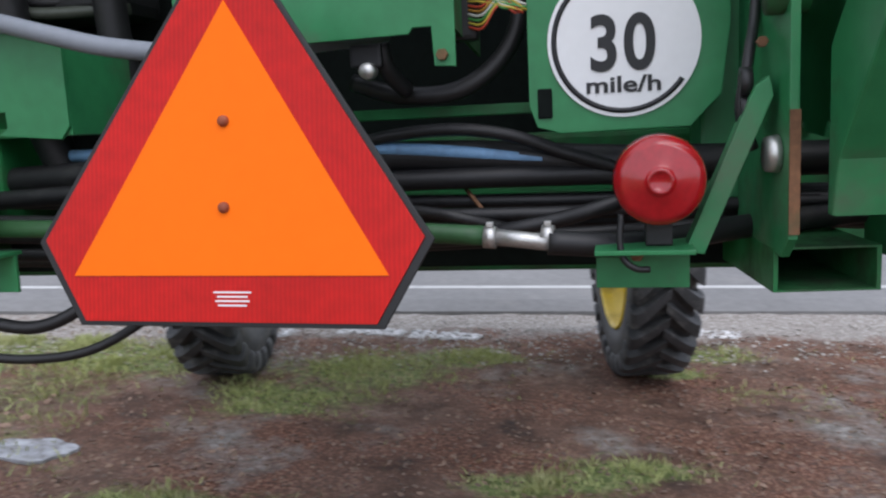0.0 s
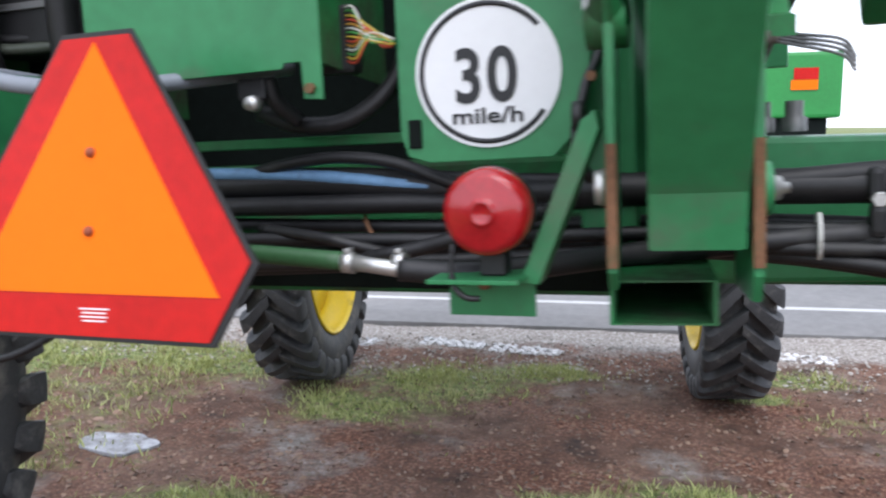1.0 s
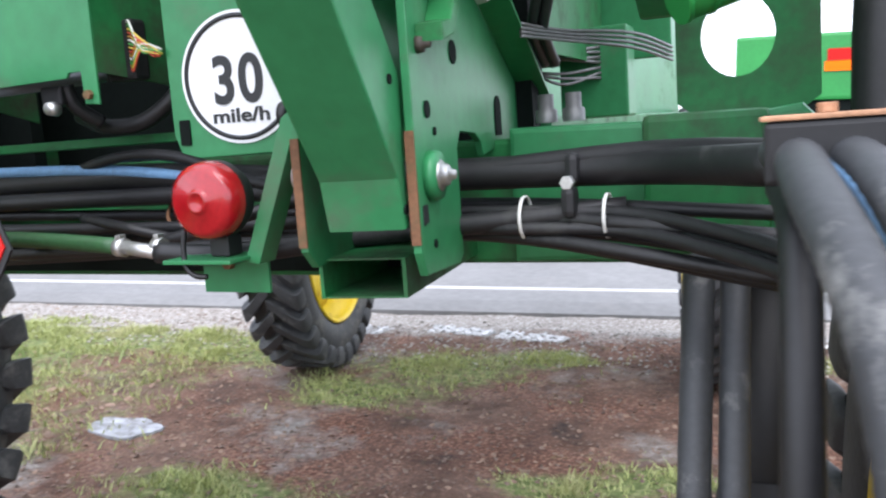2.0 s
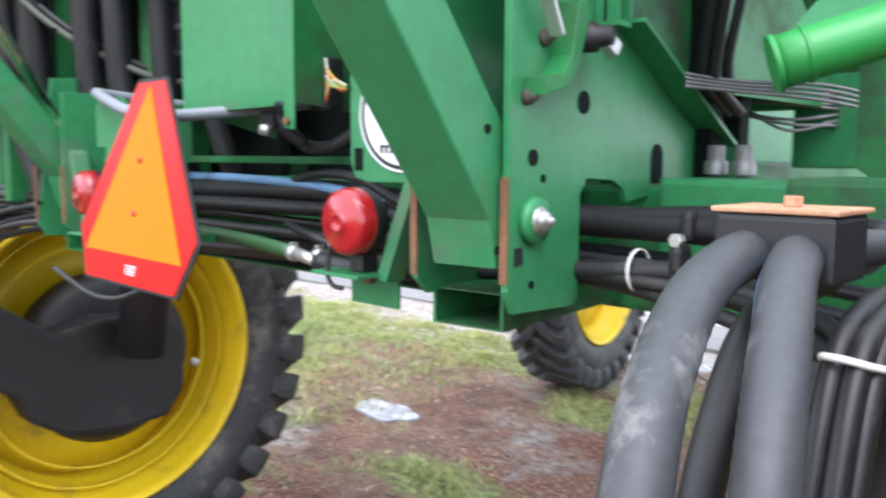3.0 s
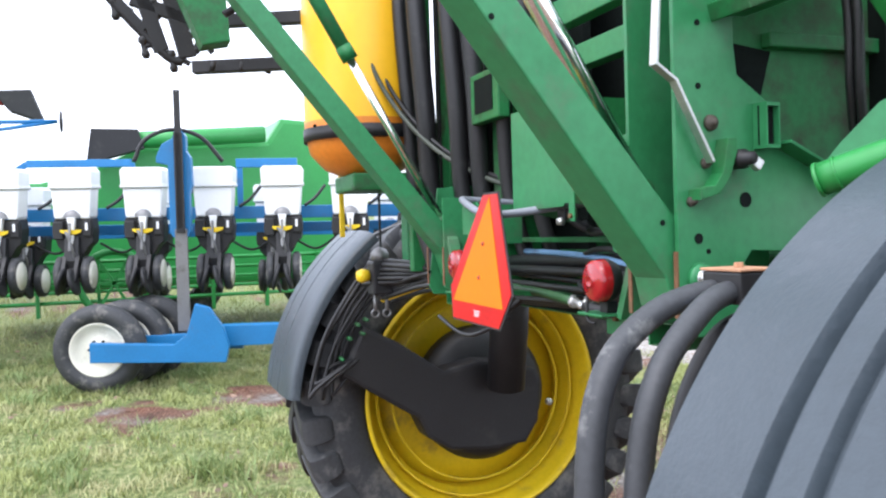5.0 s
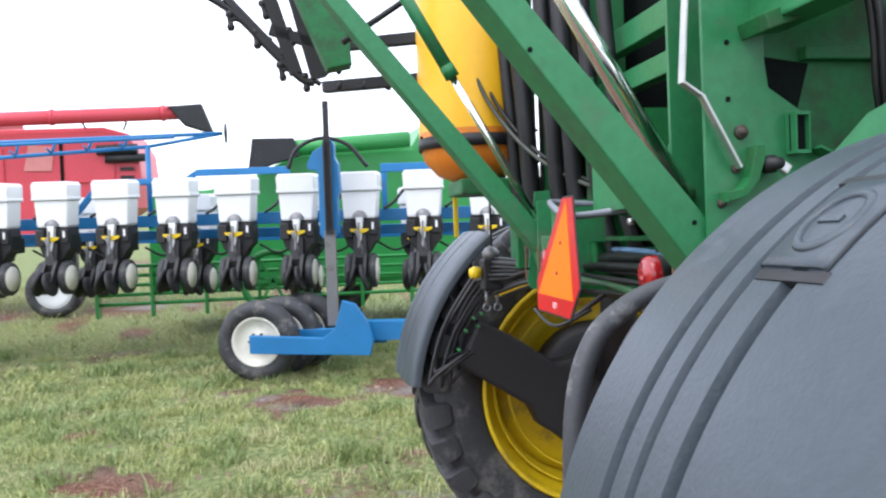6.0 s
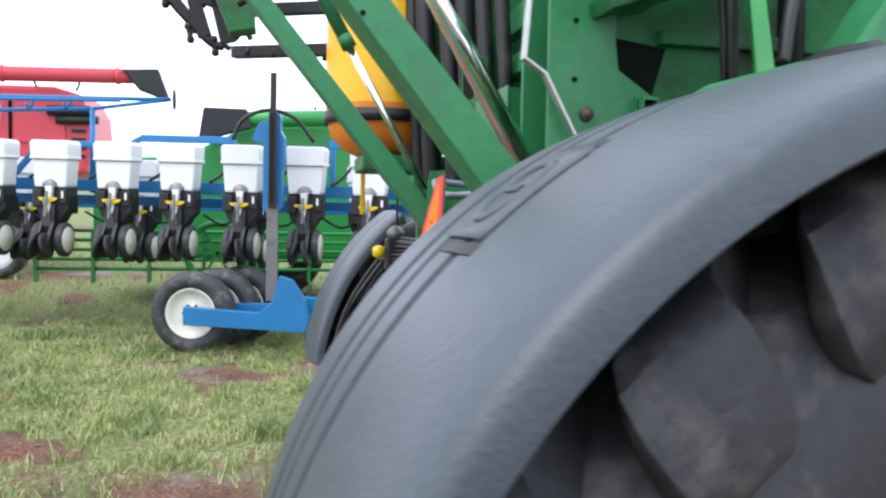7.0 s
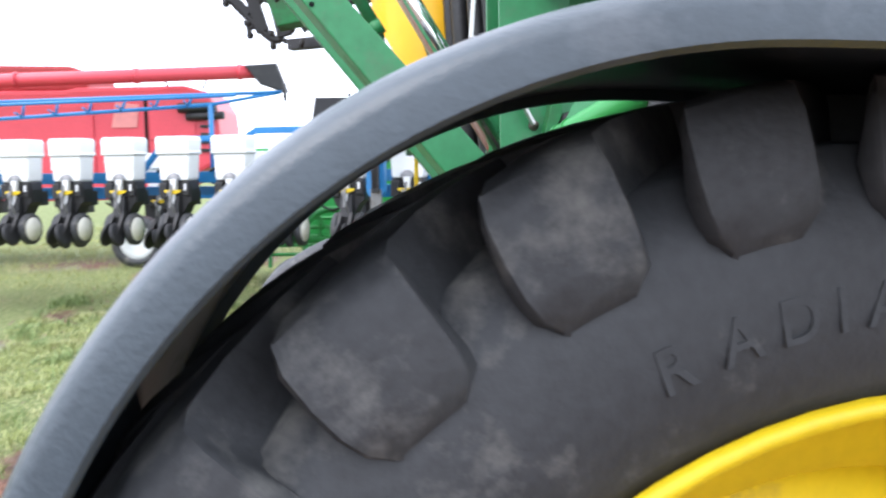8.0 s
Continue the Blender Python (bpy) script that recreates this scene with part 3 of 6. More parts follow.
# moulded word on the tyre's sidewall
steer = Matrix.Translation(RIGHT_HUB) @ Matrix.Rotation(radians(12), 4, "Z")
for k, letter in enumerate("RADIAL"):
    curve = bpy.data.curves.new("letter", "FONT")
    curve.body, curve.size, curve.align_x, curve.align_y, curve.extrude, curve.offset = letter, 0.062, "CENTER", "CENTER", 0.0016, 0.0006
    ob = new("letter", curve)
    mesh = bpy.data.meshes.new_from_object(ob)
    bpy.data.objects.remove(ob)
    a = radians((110.7, 105.4, 100.6, 97.0, 93.3, 88.7)[k])
    upright = Matrix.Rotation(a - math.pi / 2, 4, "X") @ Matrix.Rotation(radians(90), 4, "Z") @ Matrix.Rotation(radians(90), 4, "X")
    mesh.transform(steer @ Matrix.Translation((0.1672, 0.765 * math.cos(a), 0.765 * math.sin(a))) @ upright)
    mesh.materials.append(RUBBER)
    made = new("letter", mesh)
    made.parent = right_wheel
    made.matrix_parent_inverse = world_of(right_wheel).inverted()


def mudguard(name, path, x0, x1, grooves, lip=0.04):
    """A moulded mudguard: a shell swept along (y, z) points, with turned-down lips and grooves along it."""
    shape = [(x0, -lip), (x0 - 0.002, -0.012), (x0 + 0.006, -0.002)]
    for g, wide, deep in grooves:
        shape += [(g - wide, 0.004), (g - wide * 0.5, -deep), (g + wide * 0.5, -deep), (g + wide, 0.004)]
    shape += [(x1 - 0.17, 0.004), (x1 - 0.1, 0.0), (x1 - 0.045, -0.008), (x1 - 0.016, -0.016), (x1 - 0.004, -0.024), (x1, -0.034), (x1, -0.058), (x1 - 0.008, -0.062), (x1 - 0.016, -0.044), (x1 - 0.1, -0.03), (x0 + 0.1, -0.024), (x0 + 0.014, -0.026), (x0 + 0.008, -lip)]
    bm = B()
    rings = []
    for i, (y, z) in enumerate(path):
        a, b = path[max(0, i - 1)], path[min(len(path) - 1, i + 1)]
        d = Vector((0, b[0] - a[0], b[1] - a[1])).normalized()
        n = Vector((0, -d.z, d.y))
        rings.append([bm.verts.new(Vector((x, y, z)) + n * q) for x, q in shape])
    m = len(shape)
    for lo, hi in zip(rings, rings[1:]):
        for k in range(m):
            bm.faces.new((lo[k], lo[(k + 1) % m], hi[(k + 1) % m], hi[k])).smooth = True
    bm.faces.new(rings[0])
    bm.faces.new(rings[-1][::-1])
    bmesh.ops.recalc_face_normals(bm, faces=bm.faces[:])
    bm.normal_update()
    for e in bm.edges:
        if len(e.link_faces) == 2 and e.calc_face_angle(0) > radians(42):
            e.smooth = False
    return part(name, bm, FENDER, sprayer, "dark grey moulded plastic mudguard")


GUARD = (0.155, 1.348, 0.63)


def arc(cy, cz, r, start, end, n):
    return [(cy + r * math.cos(radians(start + (end - start) * i / n)), cz + r * math.sin(radians(start + (end - start) * i / n))) for i in range(n + 1)]


right_fender = mudguard("mudguard", arc(*GUARD, 202, 90, 54) + arc(GUARD[0], GUARD[1] + GUARD[2] - 1.6, 1.6, 89, 66, 16), 1.362, 1.872, [(1.50, 0.012, 0.012), (1.555, 0.01, 0.008), (1.627, 0.013, 0.014)])
left_fender = mudguard("mudguard", arc(0.88, 0.995, 1.105, 174, 128, 30), -2.36, -1.76, [(-2.2, 0.01, 0.006), (-2.0, 0.01, 0.006)])
# oval badge on a raised pad
def guard_plate(x0, x1, a0, a1, proud):
    bm = B()
    r = GUARD[2]
    lathe(bm, [(0, r - 0.012), (0.0, r + proud - 0.003), (0.004, r + proud), (x1 - x0 - 0.004, r + proud), (x1 - x0, r + proud - 0.003), (x1 - x0, r - 0.012)], (x0, GUARD[0], GUARD[1]), "x", 8, a0, a1, closed=True)
    return bm


pad = part("badge_pad", guard_plate(1.56, 1.665, 122.6, 134.2, 0.008), FENDER, right_fender, "raised pad with a moulded oval badge")
# raised black strips: recess shade along the pad put into the colour
for x0, x1, a0, a1 in ((1.54, 1.668, 121.3, 122.4), (1.565, 1.68, 134.5, 135.7)):
    part("slot", guard_plate(x0, x1, a0, a1, 0.0055), BLACK, right_fender, "raised black strip, the shade of a recess in the mudguard")
part("slot", guard_plate(1.667, 1.672, 123.5, 134.4, 0.0052), BLACK, right_fender)
bm = B()
lathe(bm, [(-0.004, 0.028), (0.002, 0.030), (0.002, 0.036), (-0.004, 0.040)], (0, 0, 0), "z", 30, closed=True)
box(bm, -0.018, 0.014, -0.004, 0.004, -0.004, 0.002, 0.001)
bm.transform(Matrix.Translation((1.612, GUARD[0] + (GUARD[2] + 0.0085) * math.cos(radians(128.4)), GUARD[1] + (GUARD[2] + 0.0085) * math.sin(radians(128.4)))) @ Matrix.Rotation(radians(38.4), 4, "X") @ Matrix.Diagonal((1.1, 1.2, 1, 1)))
part("oval_badge", bm, FENDER, pad)


# ---- sprayer rear: signs, lamps, frame ----
def slow_sign():
    """A truncated triangle of orange film with a red reflective border, on a black-edged plate."""
    cx, zb = 0.0, 1.657
    turn = Matrix.Translation((0, 0, 1.727)) @ Matrix.Rotation(radians(-1.5), 4, "Z") @ Matrix.Rotation(radians(-9), 4, "X") @ Matrix.Rotation(radians(0.3), 4, "Y") @ Matrix.Translation((0, 0, -1.727))

    def plate(outline, y0, y1, bevel=0.0):
        bm = B()
        prism(bm, [(cx + a, zb + b) for a, b in outline], "y", y0, y1, bevel)
        bm.transform(turn)
        return bm

    outer = [(-0.163, -0.048), (0.163, -0.048), (0.212, 0.038), (0.048, 0.29), (-0.048, 0.29), (-0.212, 0.038)]
    s = part("slow_moving_sign", plate([(a * 1.045, (b - 0.1) * 1.035 + 0.1) for a, b in outer], 0.0, 0.004, 0.0012), BLACK, sprayer, "truncated triangular slow-vehicle sign, orange with a red border")
    tri = [(-0.176, 0.0), (0.176, 0.0), (0, 0.284)]
    strips = {
        "bottom": [(-0.163, -0.048), (0.163, -0.048), (0.172, 0.002), (-0.172, 0.002)],
        "right": [(0.163, -0.048), (0.212, 0.038), (0.048, 0.29), (0.0, 0.29), (0.0, 0.278), (0.172, 0.002)],
        "left": [(-0.163, -0.048), (-0.172, 0.002), (0.0, 0.278), (0.0, 0.29), (-0.048, 0.29), (-0.212, 0.038)],
    }
    for outline in strips.values():
        part("red_border", plate(outline, -0.002, 0.0), RED_FILM, s, "red reflective border strip")
    part("orange_triangle", plate(tri, -0.0035, -0.0022), ORANGE, s, "fluorescent orange triangle")
    for z in (1.727, 1.816):
        bm = B()
        lathe(bm, [(-0.009, 0.0001), (-0.009, 0.003), (-0.007, 0.0055), (-0.004, 0.006), (0.006, 0.006), (0.006, 0.0001)], (0, 0, z), "y", 16)
        bm.transform(turn)
        part("bolt", bm, BOLT_RED, s, "rusty bolt head")
    for k, (w, dz) in enumerate(((0.042, 0.0), (0.034, -0.0045), (0.038, -0.009), (0.032, -0.0135))):
        part("small_print", plate([(0.008 - w / 2, -0.018 + dz), (0.008 + w / 2, -0.018 + dz), (0.008 + w / 2, -0.0163 + dz), (0.008 - w / 2, -0.0163 + dz)], -0.0028, -0.002), WHITE_FILM, s)
    bm = B()
    beam(bm, (0, 0.012, 1.68), (0, 0.038, 1.85), 0.05, 0.012, (0, 1, 0))
    beam(bm, (0, 0.012, 1.69), (0, 0.36, 1.66), 0.05, 0.012)
    part("sign_bracket", bm, GREEN_DARK, s)
    return s


slow_sign()


def text_mesh(words, size, centre, mat, name, parent, depth=0.0008, stretch=1.0, bold=0.0):
    """Raised lettering that faces the back of the machine."""
    curve = bpy.data.curves.new(name, "FONT")
    curve.body, curve.size, curve.align_x, curve.align_y, curve.extrude = words, size, "CENTER", "CENTER", depth
    curve.offset = bold
    ob = new(name, curve)
    mesh = bpy.data.meshes.new_from_object(ob)
    bpy.data.objects.remove(ob)
    mesh.transform(Matrix.Translation(centre) @ Matrix.Rotation(radians(90), 4, "X") @ Matrix.Diagonal((stretch, 1, 1, 1)))
    mesh.materials.append(mat)
    made = new(name, mesh)
    made.parent = parent
    made.matrix_parent_inverse = world_of(parent).inverted()
    return made


def speed_sign():
    c = (0.414, 0.218, 1.886)
    bm = B()
    outline = [(0.303, 2.06), (0.303, 1.815), (0.312, 1.79), (0.34, 1.782), (0.49, 1.784), (0.525, 1.82), (0.535, 1.9), (0.535, 2.06)]
    prism(bm, outline, "y", 0.222, 0.227, 0.001)
    s = part("speed_sign", bm, GREEN, sprayer, "green bracket plate with a round white speed sign")
    # near-black patch on the plate for the shade within a slot
    bm = B()
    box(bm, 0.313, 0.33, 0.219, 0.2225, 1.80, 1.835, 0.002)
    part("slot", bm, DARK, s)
    bm = B()
    disc(bm, (c[0], 0.2205, c[2]), 0.088, 0.0025, "y", 48)
    face = part("sign_face", bm, WHITE_FILM, s, "round white sign face, 30 mile/h")
    bm = B()
    lathe(bm, [(0, 0.0775), (0, 0.0835), (0.001, 0.0835), (0.001, 0.0775)], (c[0], 0.2180, c[2]), "y", 56, 40, 325, closed=True)
    part("sign_ring", bm, INK, face, "thin worn black ring")
    for k, digit in enumerate("30"):
        text_mesh(digit, 0.088, (c[0] - 0.023 + 0.041 * k, 0.2185, c[2] - 0.006), INK, "numeral", face, bold=0.002, stretch=0.84)
    text_mesh("mile/h", 0.026, (c[0] - 0.001, 0.2185, c[2] - 0.051), INK, "words", face, stretch=1.38, bold=0.0005)
    return s


before = standing()
speed_sign()
settle(before, Matrix.Translation((0.40, 0.22, 0)) @ Matrix.Rotation(radians(5), 4, "Z") @ Matrix.Translation((-0.407, -0.22, 0.002)))


def tail_lamp(x, y, z):
    bm = B()
    lathe(bm, [(-0.03, 0.0001), (-0.03, 0.009), (-0.034, 0.0115), (-0.030, 0.014), (-0.027, 0.017), (-0.0275, 0.036), (-0.022, 0.0445), (-0.012, 0.047), (0.0, 0.0475)], (x, y, z), "y", 40)
    lamp = part("tail_lamp", bm, RED_LENS, sprayer, "round red tail lamp lens")
    bm = B()
    lathe(bm, [(0.0, 0.0478), (0.012, 0.0478), (0.028, 0.04), (0.034, 0.02), (0.034, 0.0001)], (x, y, z), "y", 36)
    part("housing", bm, BLACK, lamp, "black lamp housing")
    bm = B()
    box(bm, x - 0.014, x + 0.014, y + 0.002, y + 0.03, z - 0.07, z - 0.045, 0.002)
    part("foot", bm, BLACK, lamp)
    return lamp


tail_lamp(0.439, 0.1, 1.734)
tail_lamp(-0.43, 0.114, 1.745)


def lamp_bracket(side, x_in, x_out):
    """Folded bracket: a shelf, a hanging tab and a slanting gusset up to the clevis."""
    bm = B()
    a, b = sorted((side * x_in, side * x_out))
    box(bm, a, b, 0.075, 0.165, 1.658, 1.663, 0.001)
    box(bm, a, b, 0.15, 0.155, 1.609, 1.661, 0.001)
    g = part("lamp_bracket", bm, GREEN, sprayer, "folded green lamp bracket")
    bm = B()
    p = [(side * (x_out - 0.008), 1.655), (side * (x_out + 0.012), 1.652), (side * (x_out + 0.08), 1.815), (side * (x_out + 0.076), 1.835), (side * (x_out + 0.062), 1.825)]
    prism(bm, p, "y", 0.115, 0.15, 0.001)
    part("gusset", bm, GREEN, g)
    bm = B()
    hexbolt(bm, (side * (x_in + 0.045), 0.146, 1.648), 0.008, "y", 0.012)
    part("bolt", bm, RUST, g)


lamp_bracket(1, 0.372, 0.474)
lamp_bracket(-1, 0.375, 0.465)


def clevis(side):
    """Two upright plates with a pinned boom arm between them and a square tube underneath."""
    s = side
    bm = B()
    top = 2.6 if s > 0 else 1.96
    inner = [(0.105, 1.67), (0.13, 1.648), (0.30, 1.66), (0.30, top), (0.105, top)]
    prism(bm, inner, "x", s * 0.545, s * 0.555, 0.0015)
    c = part("clevis_plate", bm, GREEN, sprayer, "upright green clevis plate")
    bm = B()
    plate = [(0.1, 1.666), (0.116, 1.638), (0.252, 1.63), (0.27, 1.64), (0.27, 1.775), (0.288, 1.796), (0.366, 1.792), (0.397, 1.78), (0.41, 1.76), (0.73, 1.79), (0.73, 1.846), (0.348, 2.003),
             *([(0.345, 2.085), (0.258, 2.138), (0.25, 2.2), (0.25, 2.75), (0.1, 2.75)] if s > 0 else [(0.3, 2.01), (0.14, 2.0)])]
    prism(bm, plate, "x", s * 0.684, s * 0.694, 0.0015)
    d = part("clevis_plate", bm, GREEN, sprayer, "large upright green side plate with holes")
    bm = B()
    prism(bm, [(0.73, 1.79), (0.734, 1.79), (0.734, 1.851), (0.35, 2.009), (0.348, 2.003), (0.73, 1.845)], "x", s * 0.694, s * 0.742, 0.001)
    part("flange", bm, GREEN, d)
    # uncut holes: near-black discs carry their inner shade
    for y, z, r in ((0.15, 1.823, 0.010), (0.273, 1.895, 0.015), (0.157, 2.111, 0.006), (0.158, 2.23, 0.006), (0.174, 1.798, 0.005), (0.15, 1.67, 0.005)):
        bm = B()
        disc(bm, (s * 0.6945, y, z), r, 0.003, "x", 18)
        part("hole", bm, DARK, d, "near-black disc, the shade in a drilled hole")
    # surface patch, near-black for the shade in a round-topped cutout
    bm = B()
    ring = [(0.51 + 0.02 * math.cos(radians(a)), 1.826 + 0.02 * math.sin(radians(a))) for a in range(0, 181, 15)]
    prism(bm, [(0.53, 1.786)] + ring + [(0.49, 1.786)], "x", min(s * 0.6925, s * 0.696), max(s * 0.6925, s * 0.696))
    part("slot", bm, DARK, d, "round-topped near-black patch for recess shade")
    bm = B()
    lathe(bm, [(0, 0.0001), (0, 0.03), (0.012 * s, 0.027), (0.012 * s, 0.0001)], (s * 0.694, 0.15, 1.748), "x", 26)
    boss = part("pin_boss", bm, GREEN, d)
    bm = B()
    lathe(bm, [(0, 0.0001), (0, 0.018), (0.003 * s, 0.018), (0.003 * s, 0.013), (0.011 * s, 0.012), (0.012 * s, 0.010), (0.012 * s, 0.006), (0.019 * s, 0.0055), (0.019 * s, 0.0001)], (s * 0.705, 0.15, 1.748), "x", 8)
    part("pin", bm, ZINC, d, "bright zinc pivot nut")
    bm = B()
    lathe(bm, [(0, 0.0001), (0, 0.02), (-0.012 * s, 0.018), (-0.012 * s, 0.0001)], (s * 0.544, 0.14, 1.755), "x", 20)
    part("pin_end", bm, ZINC, c)
    bm = B()
    x0, x1 = sorted((s * 0.545, s * 0.655))
    lathe(bm, [(0, 0.0855), (0.585, 0.0855), (0.585, 0.078), (0, 0.078)], (0, 0.15, 0), "y", 4, 45, 405, closed=True)
    for f in bm.faces:
        f.smooth = False
    bm.transform(Matrix.Translation(((x0 + x1) / 2, 0, 1.63)) @ Matrix.Diagonal((0.92, 1, 0.4, 1)))
    part("square_tube", bm, GREEN_DARK, sprayer, "open square steel tube")
    for x in (s * 0.55, s * 0.689):
        bm = B()
        box(bm, x - 0.0052, x + 0.0052, 0.0965 if x * s > 0.6 else 0.1015, 0.0995 if x * s > 0.6 else 0.1045, 1.675, 1.8)
        part("worn_edge", bm, RUST, c, "rusty worn plate edge")
    return d


SIDE_TURN = Matrix.Translation((0.708, 0.145, 0)) @ Matrix.Rotation(radians(6.3), 4, "Z") @ Matrix.Translation((-0.694, -0.145, 0))
before = standing()
clevis(1)
settle(before, SIDE_TURN)
clevis(-1)


def boom_arm(side):
    s = side
    bm = B()
    if s > 0:
        outline = [(0.112, 1.693), (0.112, 1.86), (-0.25, 2.265), (-0.63, 2.70), (-0.71, 2.70), (-0.39, 2.325), (0.083, 1.75), (0.098, 1.693)]
    else:
        outline = [(0.17, 1.70), (0.17, 1.815), (0.148, 1.845), (-0.46, 2.585), (-0.64, 2.80), (-0.71, 2.80), (-0.51, 2.545), (0.117, 1.775), (0.14, 1.70)]
    x0, x1 = sorted((s * 0.585, s * 0.678))
    prism(bm, outline, "x", x0, x1, 0.004)
    a = part("boom_arm", bm, GREEN, sprayer, "green diagonal boom lift arm")
    # near-black surface discs in place of the holes' shade
    for y, z in ((0.077, 1.855), (-0.28, 2.207), (0.1, 1.715)):
        bm = B()
        disc(bm, (s * 0.6785, y, z), 0.0055, 0.003, "x", 12)
        part("hole", bm, DARK, a)
    return a


before = standing()
boom_arm(1)
settle(before, SIDE_TURN)
boom_arm(-1)


def lift_cylinder(p, q, parent_label, r_rod=0.02, r_tube=0.034, share=0.5):
    """A hydraulic cylinder from its eye p (rod end) to q (tube end)."""
    p, q = Vector(p), Vector(q)
    m = p.lerp(q, share)
    bm = B()
    tube(bm, [m, q], r_tube, 20)
    c = part("lift_cylinder", bm, GREEN, sprayer, parent_label)
    bm = B()
    tube(bm, [p, m + (q - p).normalized() * 0.05], r_rod, 18)
    part("rod", bm, STEEL, c, "polished steel piston rod")
    bm = B()
    tube(bm, [m - (q - p).normalized() * 0.02, m + (q - p).normalized() * 0.03], r_tube * 1.12, 18)
    part("gland", bm, GREEN_DARK, c)
    bm = B()
    lathe(bm, [(-0.02, 0.0001), (-0.02, 0.026), (0.02, 0.026), (0.02, 0.0001)], p, "x", 18)
    part("eye", bm, GREEN_DARK, c)
    return c


lift_cylinder((0.565, 0.115, 1.92), (0.565, -0.375, 2.76), "hydraulic lift cylinder with a bright rod", 0.024, 0.036, 0.8)
lift_cylinder((-0.64, 0.14, 1.88), (-0.64, -0.42, 2.87), "green hydraulic lift cylinder with a thin rod", 0.014, 0.024, 0.56)

# panels above the frame
bm = B()
shield = [(-0.125, 1.905), (-0.105, 1.9), (0.165, 1.905), (0.17, 1.912), (0.192, 1.912), (0.194, 1.868), (0.219, 1.866), (0.221, 2.175), (-0.125, 2.175)]
prism(bm, shield, "y", 0.160, 0.164, 0.001)
sh = part("shield_panel", bm, GREEN, sprayer, "flat green sheet-metal shield")
bm = B()
hexbolt(bm, (0.204, 0.157, 1.88), 0.007, "y", 0.008)
part("bolt", bm, RUST, sh)
bm = B()
prism(bm, [(0.164, 2.17), (0.164, 1.91), (0.36, 1.86), (0.36, 2.17)], "x", -0.122, -0.118)
part("shield_side", bm, GREEN_DARK, sh)
bm = B()
prism(bm, [(0.164, 2.17), (0.164, 1.91), (0.36, 1.89), (0.36, 2.17)], "x", 0.214, 0.218)
part("shield_side", bm, GREEN_DARK, sh)
bm = B()
prism(bm, [(-0.335, 1.812), (-0.25, 1.805), (-0.238, 1.82), (-0.238, 1.925), (-0.25, 1.935), (-0.35, 1.93), (-0.36, 1.92), (-0.36, 1.84), (-0.322, 1.84), (-0.322, 1.82)], "y", 0.098, 0.104, 0.001)
box(bm, -0.243, -0.238, 0.104, 0.24, 1.81, 1.925)
part("hanger_plate", bm, GREEN, sprayer, "green hanger plate with a notched corner")
bm = B()
box(bm, -0.58, 0.31, 0.292, 0.34, 1.81, 1.824, 0.002)
part("rail", bm, GREEN_DARK, sprayer, "thin green cross rail with worn paint")

# main frame
bm = B()
box(bm, -0.95, 0.95, 0.48, 0.62, 1.59, 1.78, 0.008)
part("cross_beam", bm, GREEN_DARK, sprayer, "heavy green rear cross beam")
for s in (1, -1):
    bm = B()
    prism(bm, [(0.7, 1.595), (1.1, 1.605), (1.14, 1.66), (1.14, 1.76), (1.1, 1.803), (1.0, 1.79), (0.7, 1.795)] if s > 0 else [(-0.7, 1.595), (-0.7, 1.795), (-1.0, 1.8), (-1.22, 1.81), (-1.3, 1.78), (-1.3, 1.67), (-1.15, 1.605)], "y", 0.46, 0.66, 0.008)
    part("axle_beam", bm, GREEN, sprayer, "green axle beam end")
    bm = B()
    box(bm, s * 0.46 - 0.05, s * 0.46 + 0.05, 0.6, 5.4, 1.62, 1.82, 0.008)
    part("frame_rail", bm, GREEN_DARK, sprayer, "long green chassis rail")
bm = B()
box(bm, -2.6, 0.55, 5.05, 5.35, 1.38, 1.6, 0.01)
part("front_axle", bm, GREEN_DARK, sprayer, "green front axle beam")
bm = B()
box(bm, -1.0, 0.3, 1.2, 5.6, 1.75, 2.9, 0.05)
part("tank_body", bm, GREEN, sprayer, "green body and tank behind the frame")
# added sheet, near-black to hold the shade behind the hoses
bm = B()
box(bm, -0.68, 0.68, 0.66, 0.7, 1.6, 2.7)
part("back_wall", bm, DARK, sprayer, "near-black sheet for the shade behind the hoses")
bm = B()
beam(bm, (0.92, 0.6, 2.0), (0.92, 1.3, 3.0), 0.12, 0.18, (0, 1, 0), 0.01)
part("rear_mast", bm, GREEN, sprayer)

# the big round tank on the far side
bm = B()
lathe(bm, [(0.21, 0.235), (0.9, 0.235), (1.05, 0.2), (1.12, 0.1), (1.12, 0.0001)], (-1.2, 0.03, 2.075), "z", 36)
tank = part("rinse_tank", bm, TANK, sprayer, "yellow upright plastic tank with a black strap")
bm = B()
lathe(bm, [(0.0, 0.0001), (0.0, 0.09), (0.03, 0.16), (0.09, 0.215), (0.17, 0.235), (0.21, 0.235)], (-1.2, 0.03, 2.075), "z", 36)
part("tank_base", bm, TANK_LOW, tank, "orange stained lower part of the tank")
bm = B()
lathe(bm, [(0, 0.2365), (0, 0.240), (0.05, 0.240), (0.05, 0.2365)], (-1.2, 0.03, 2.21), "z", 36, closed=True)
part("strap", bm, BLACK, tank, "black strap")
bm = B()
box(bm, -1.32, -1.02, -0.07, 0.45, 2.015, 2.08, 0.01)
part("tank_shelf", bm, GREEN_DARK, tank)

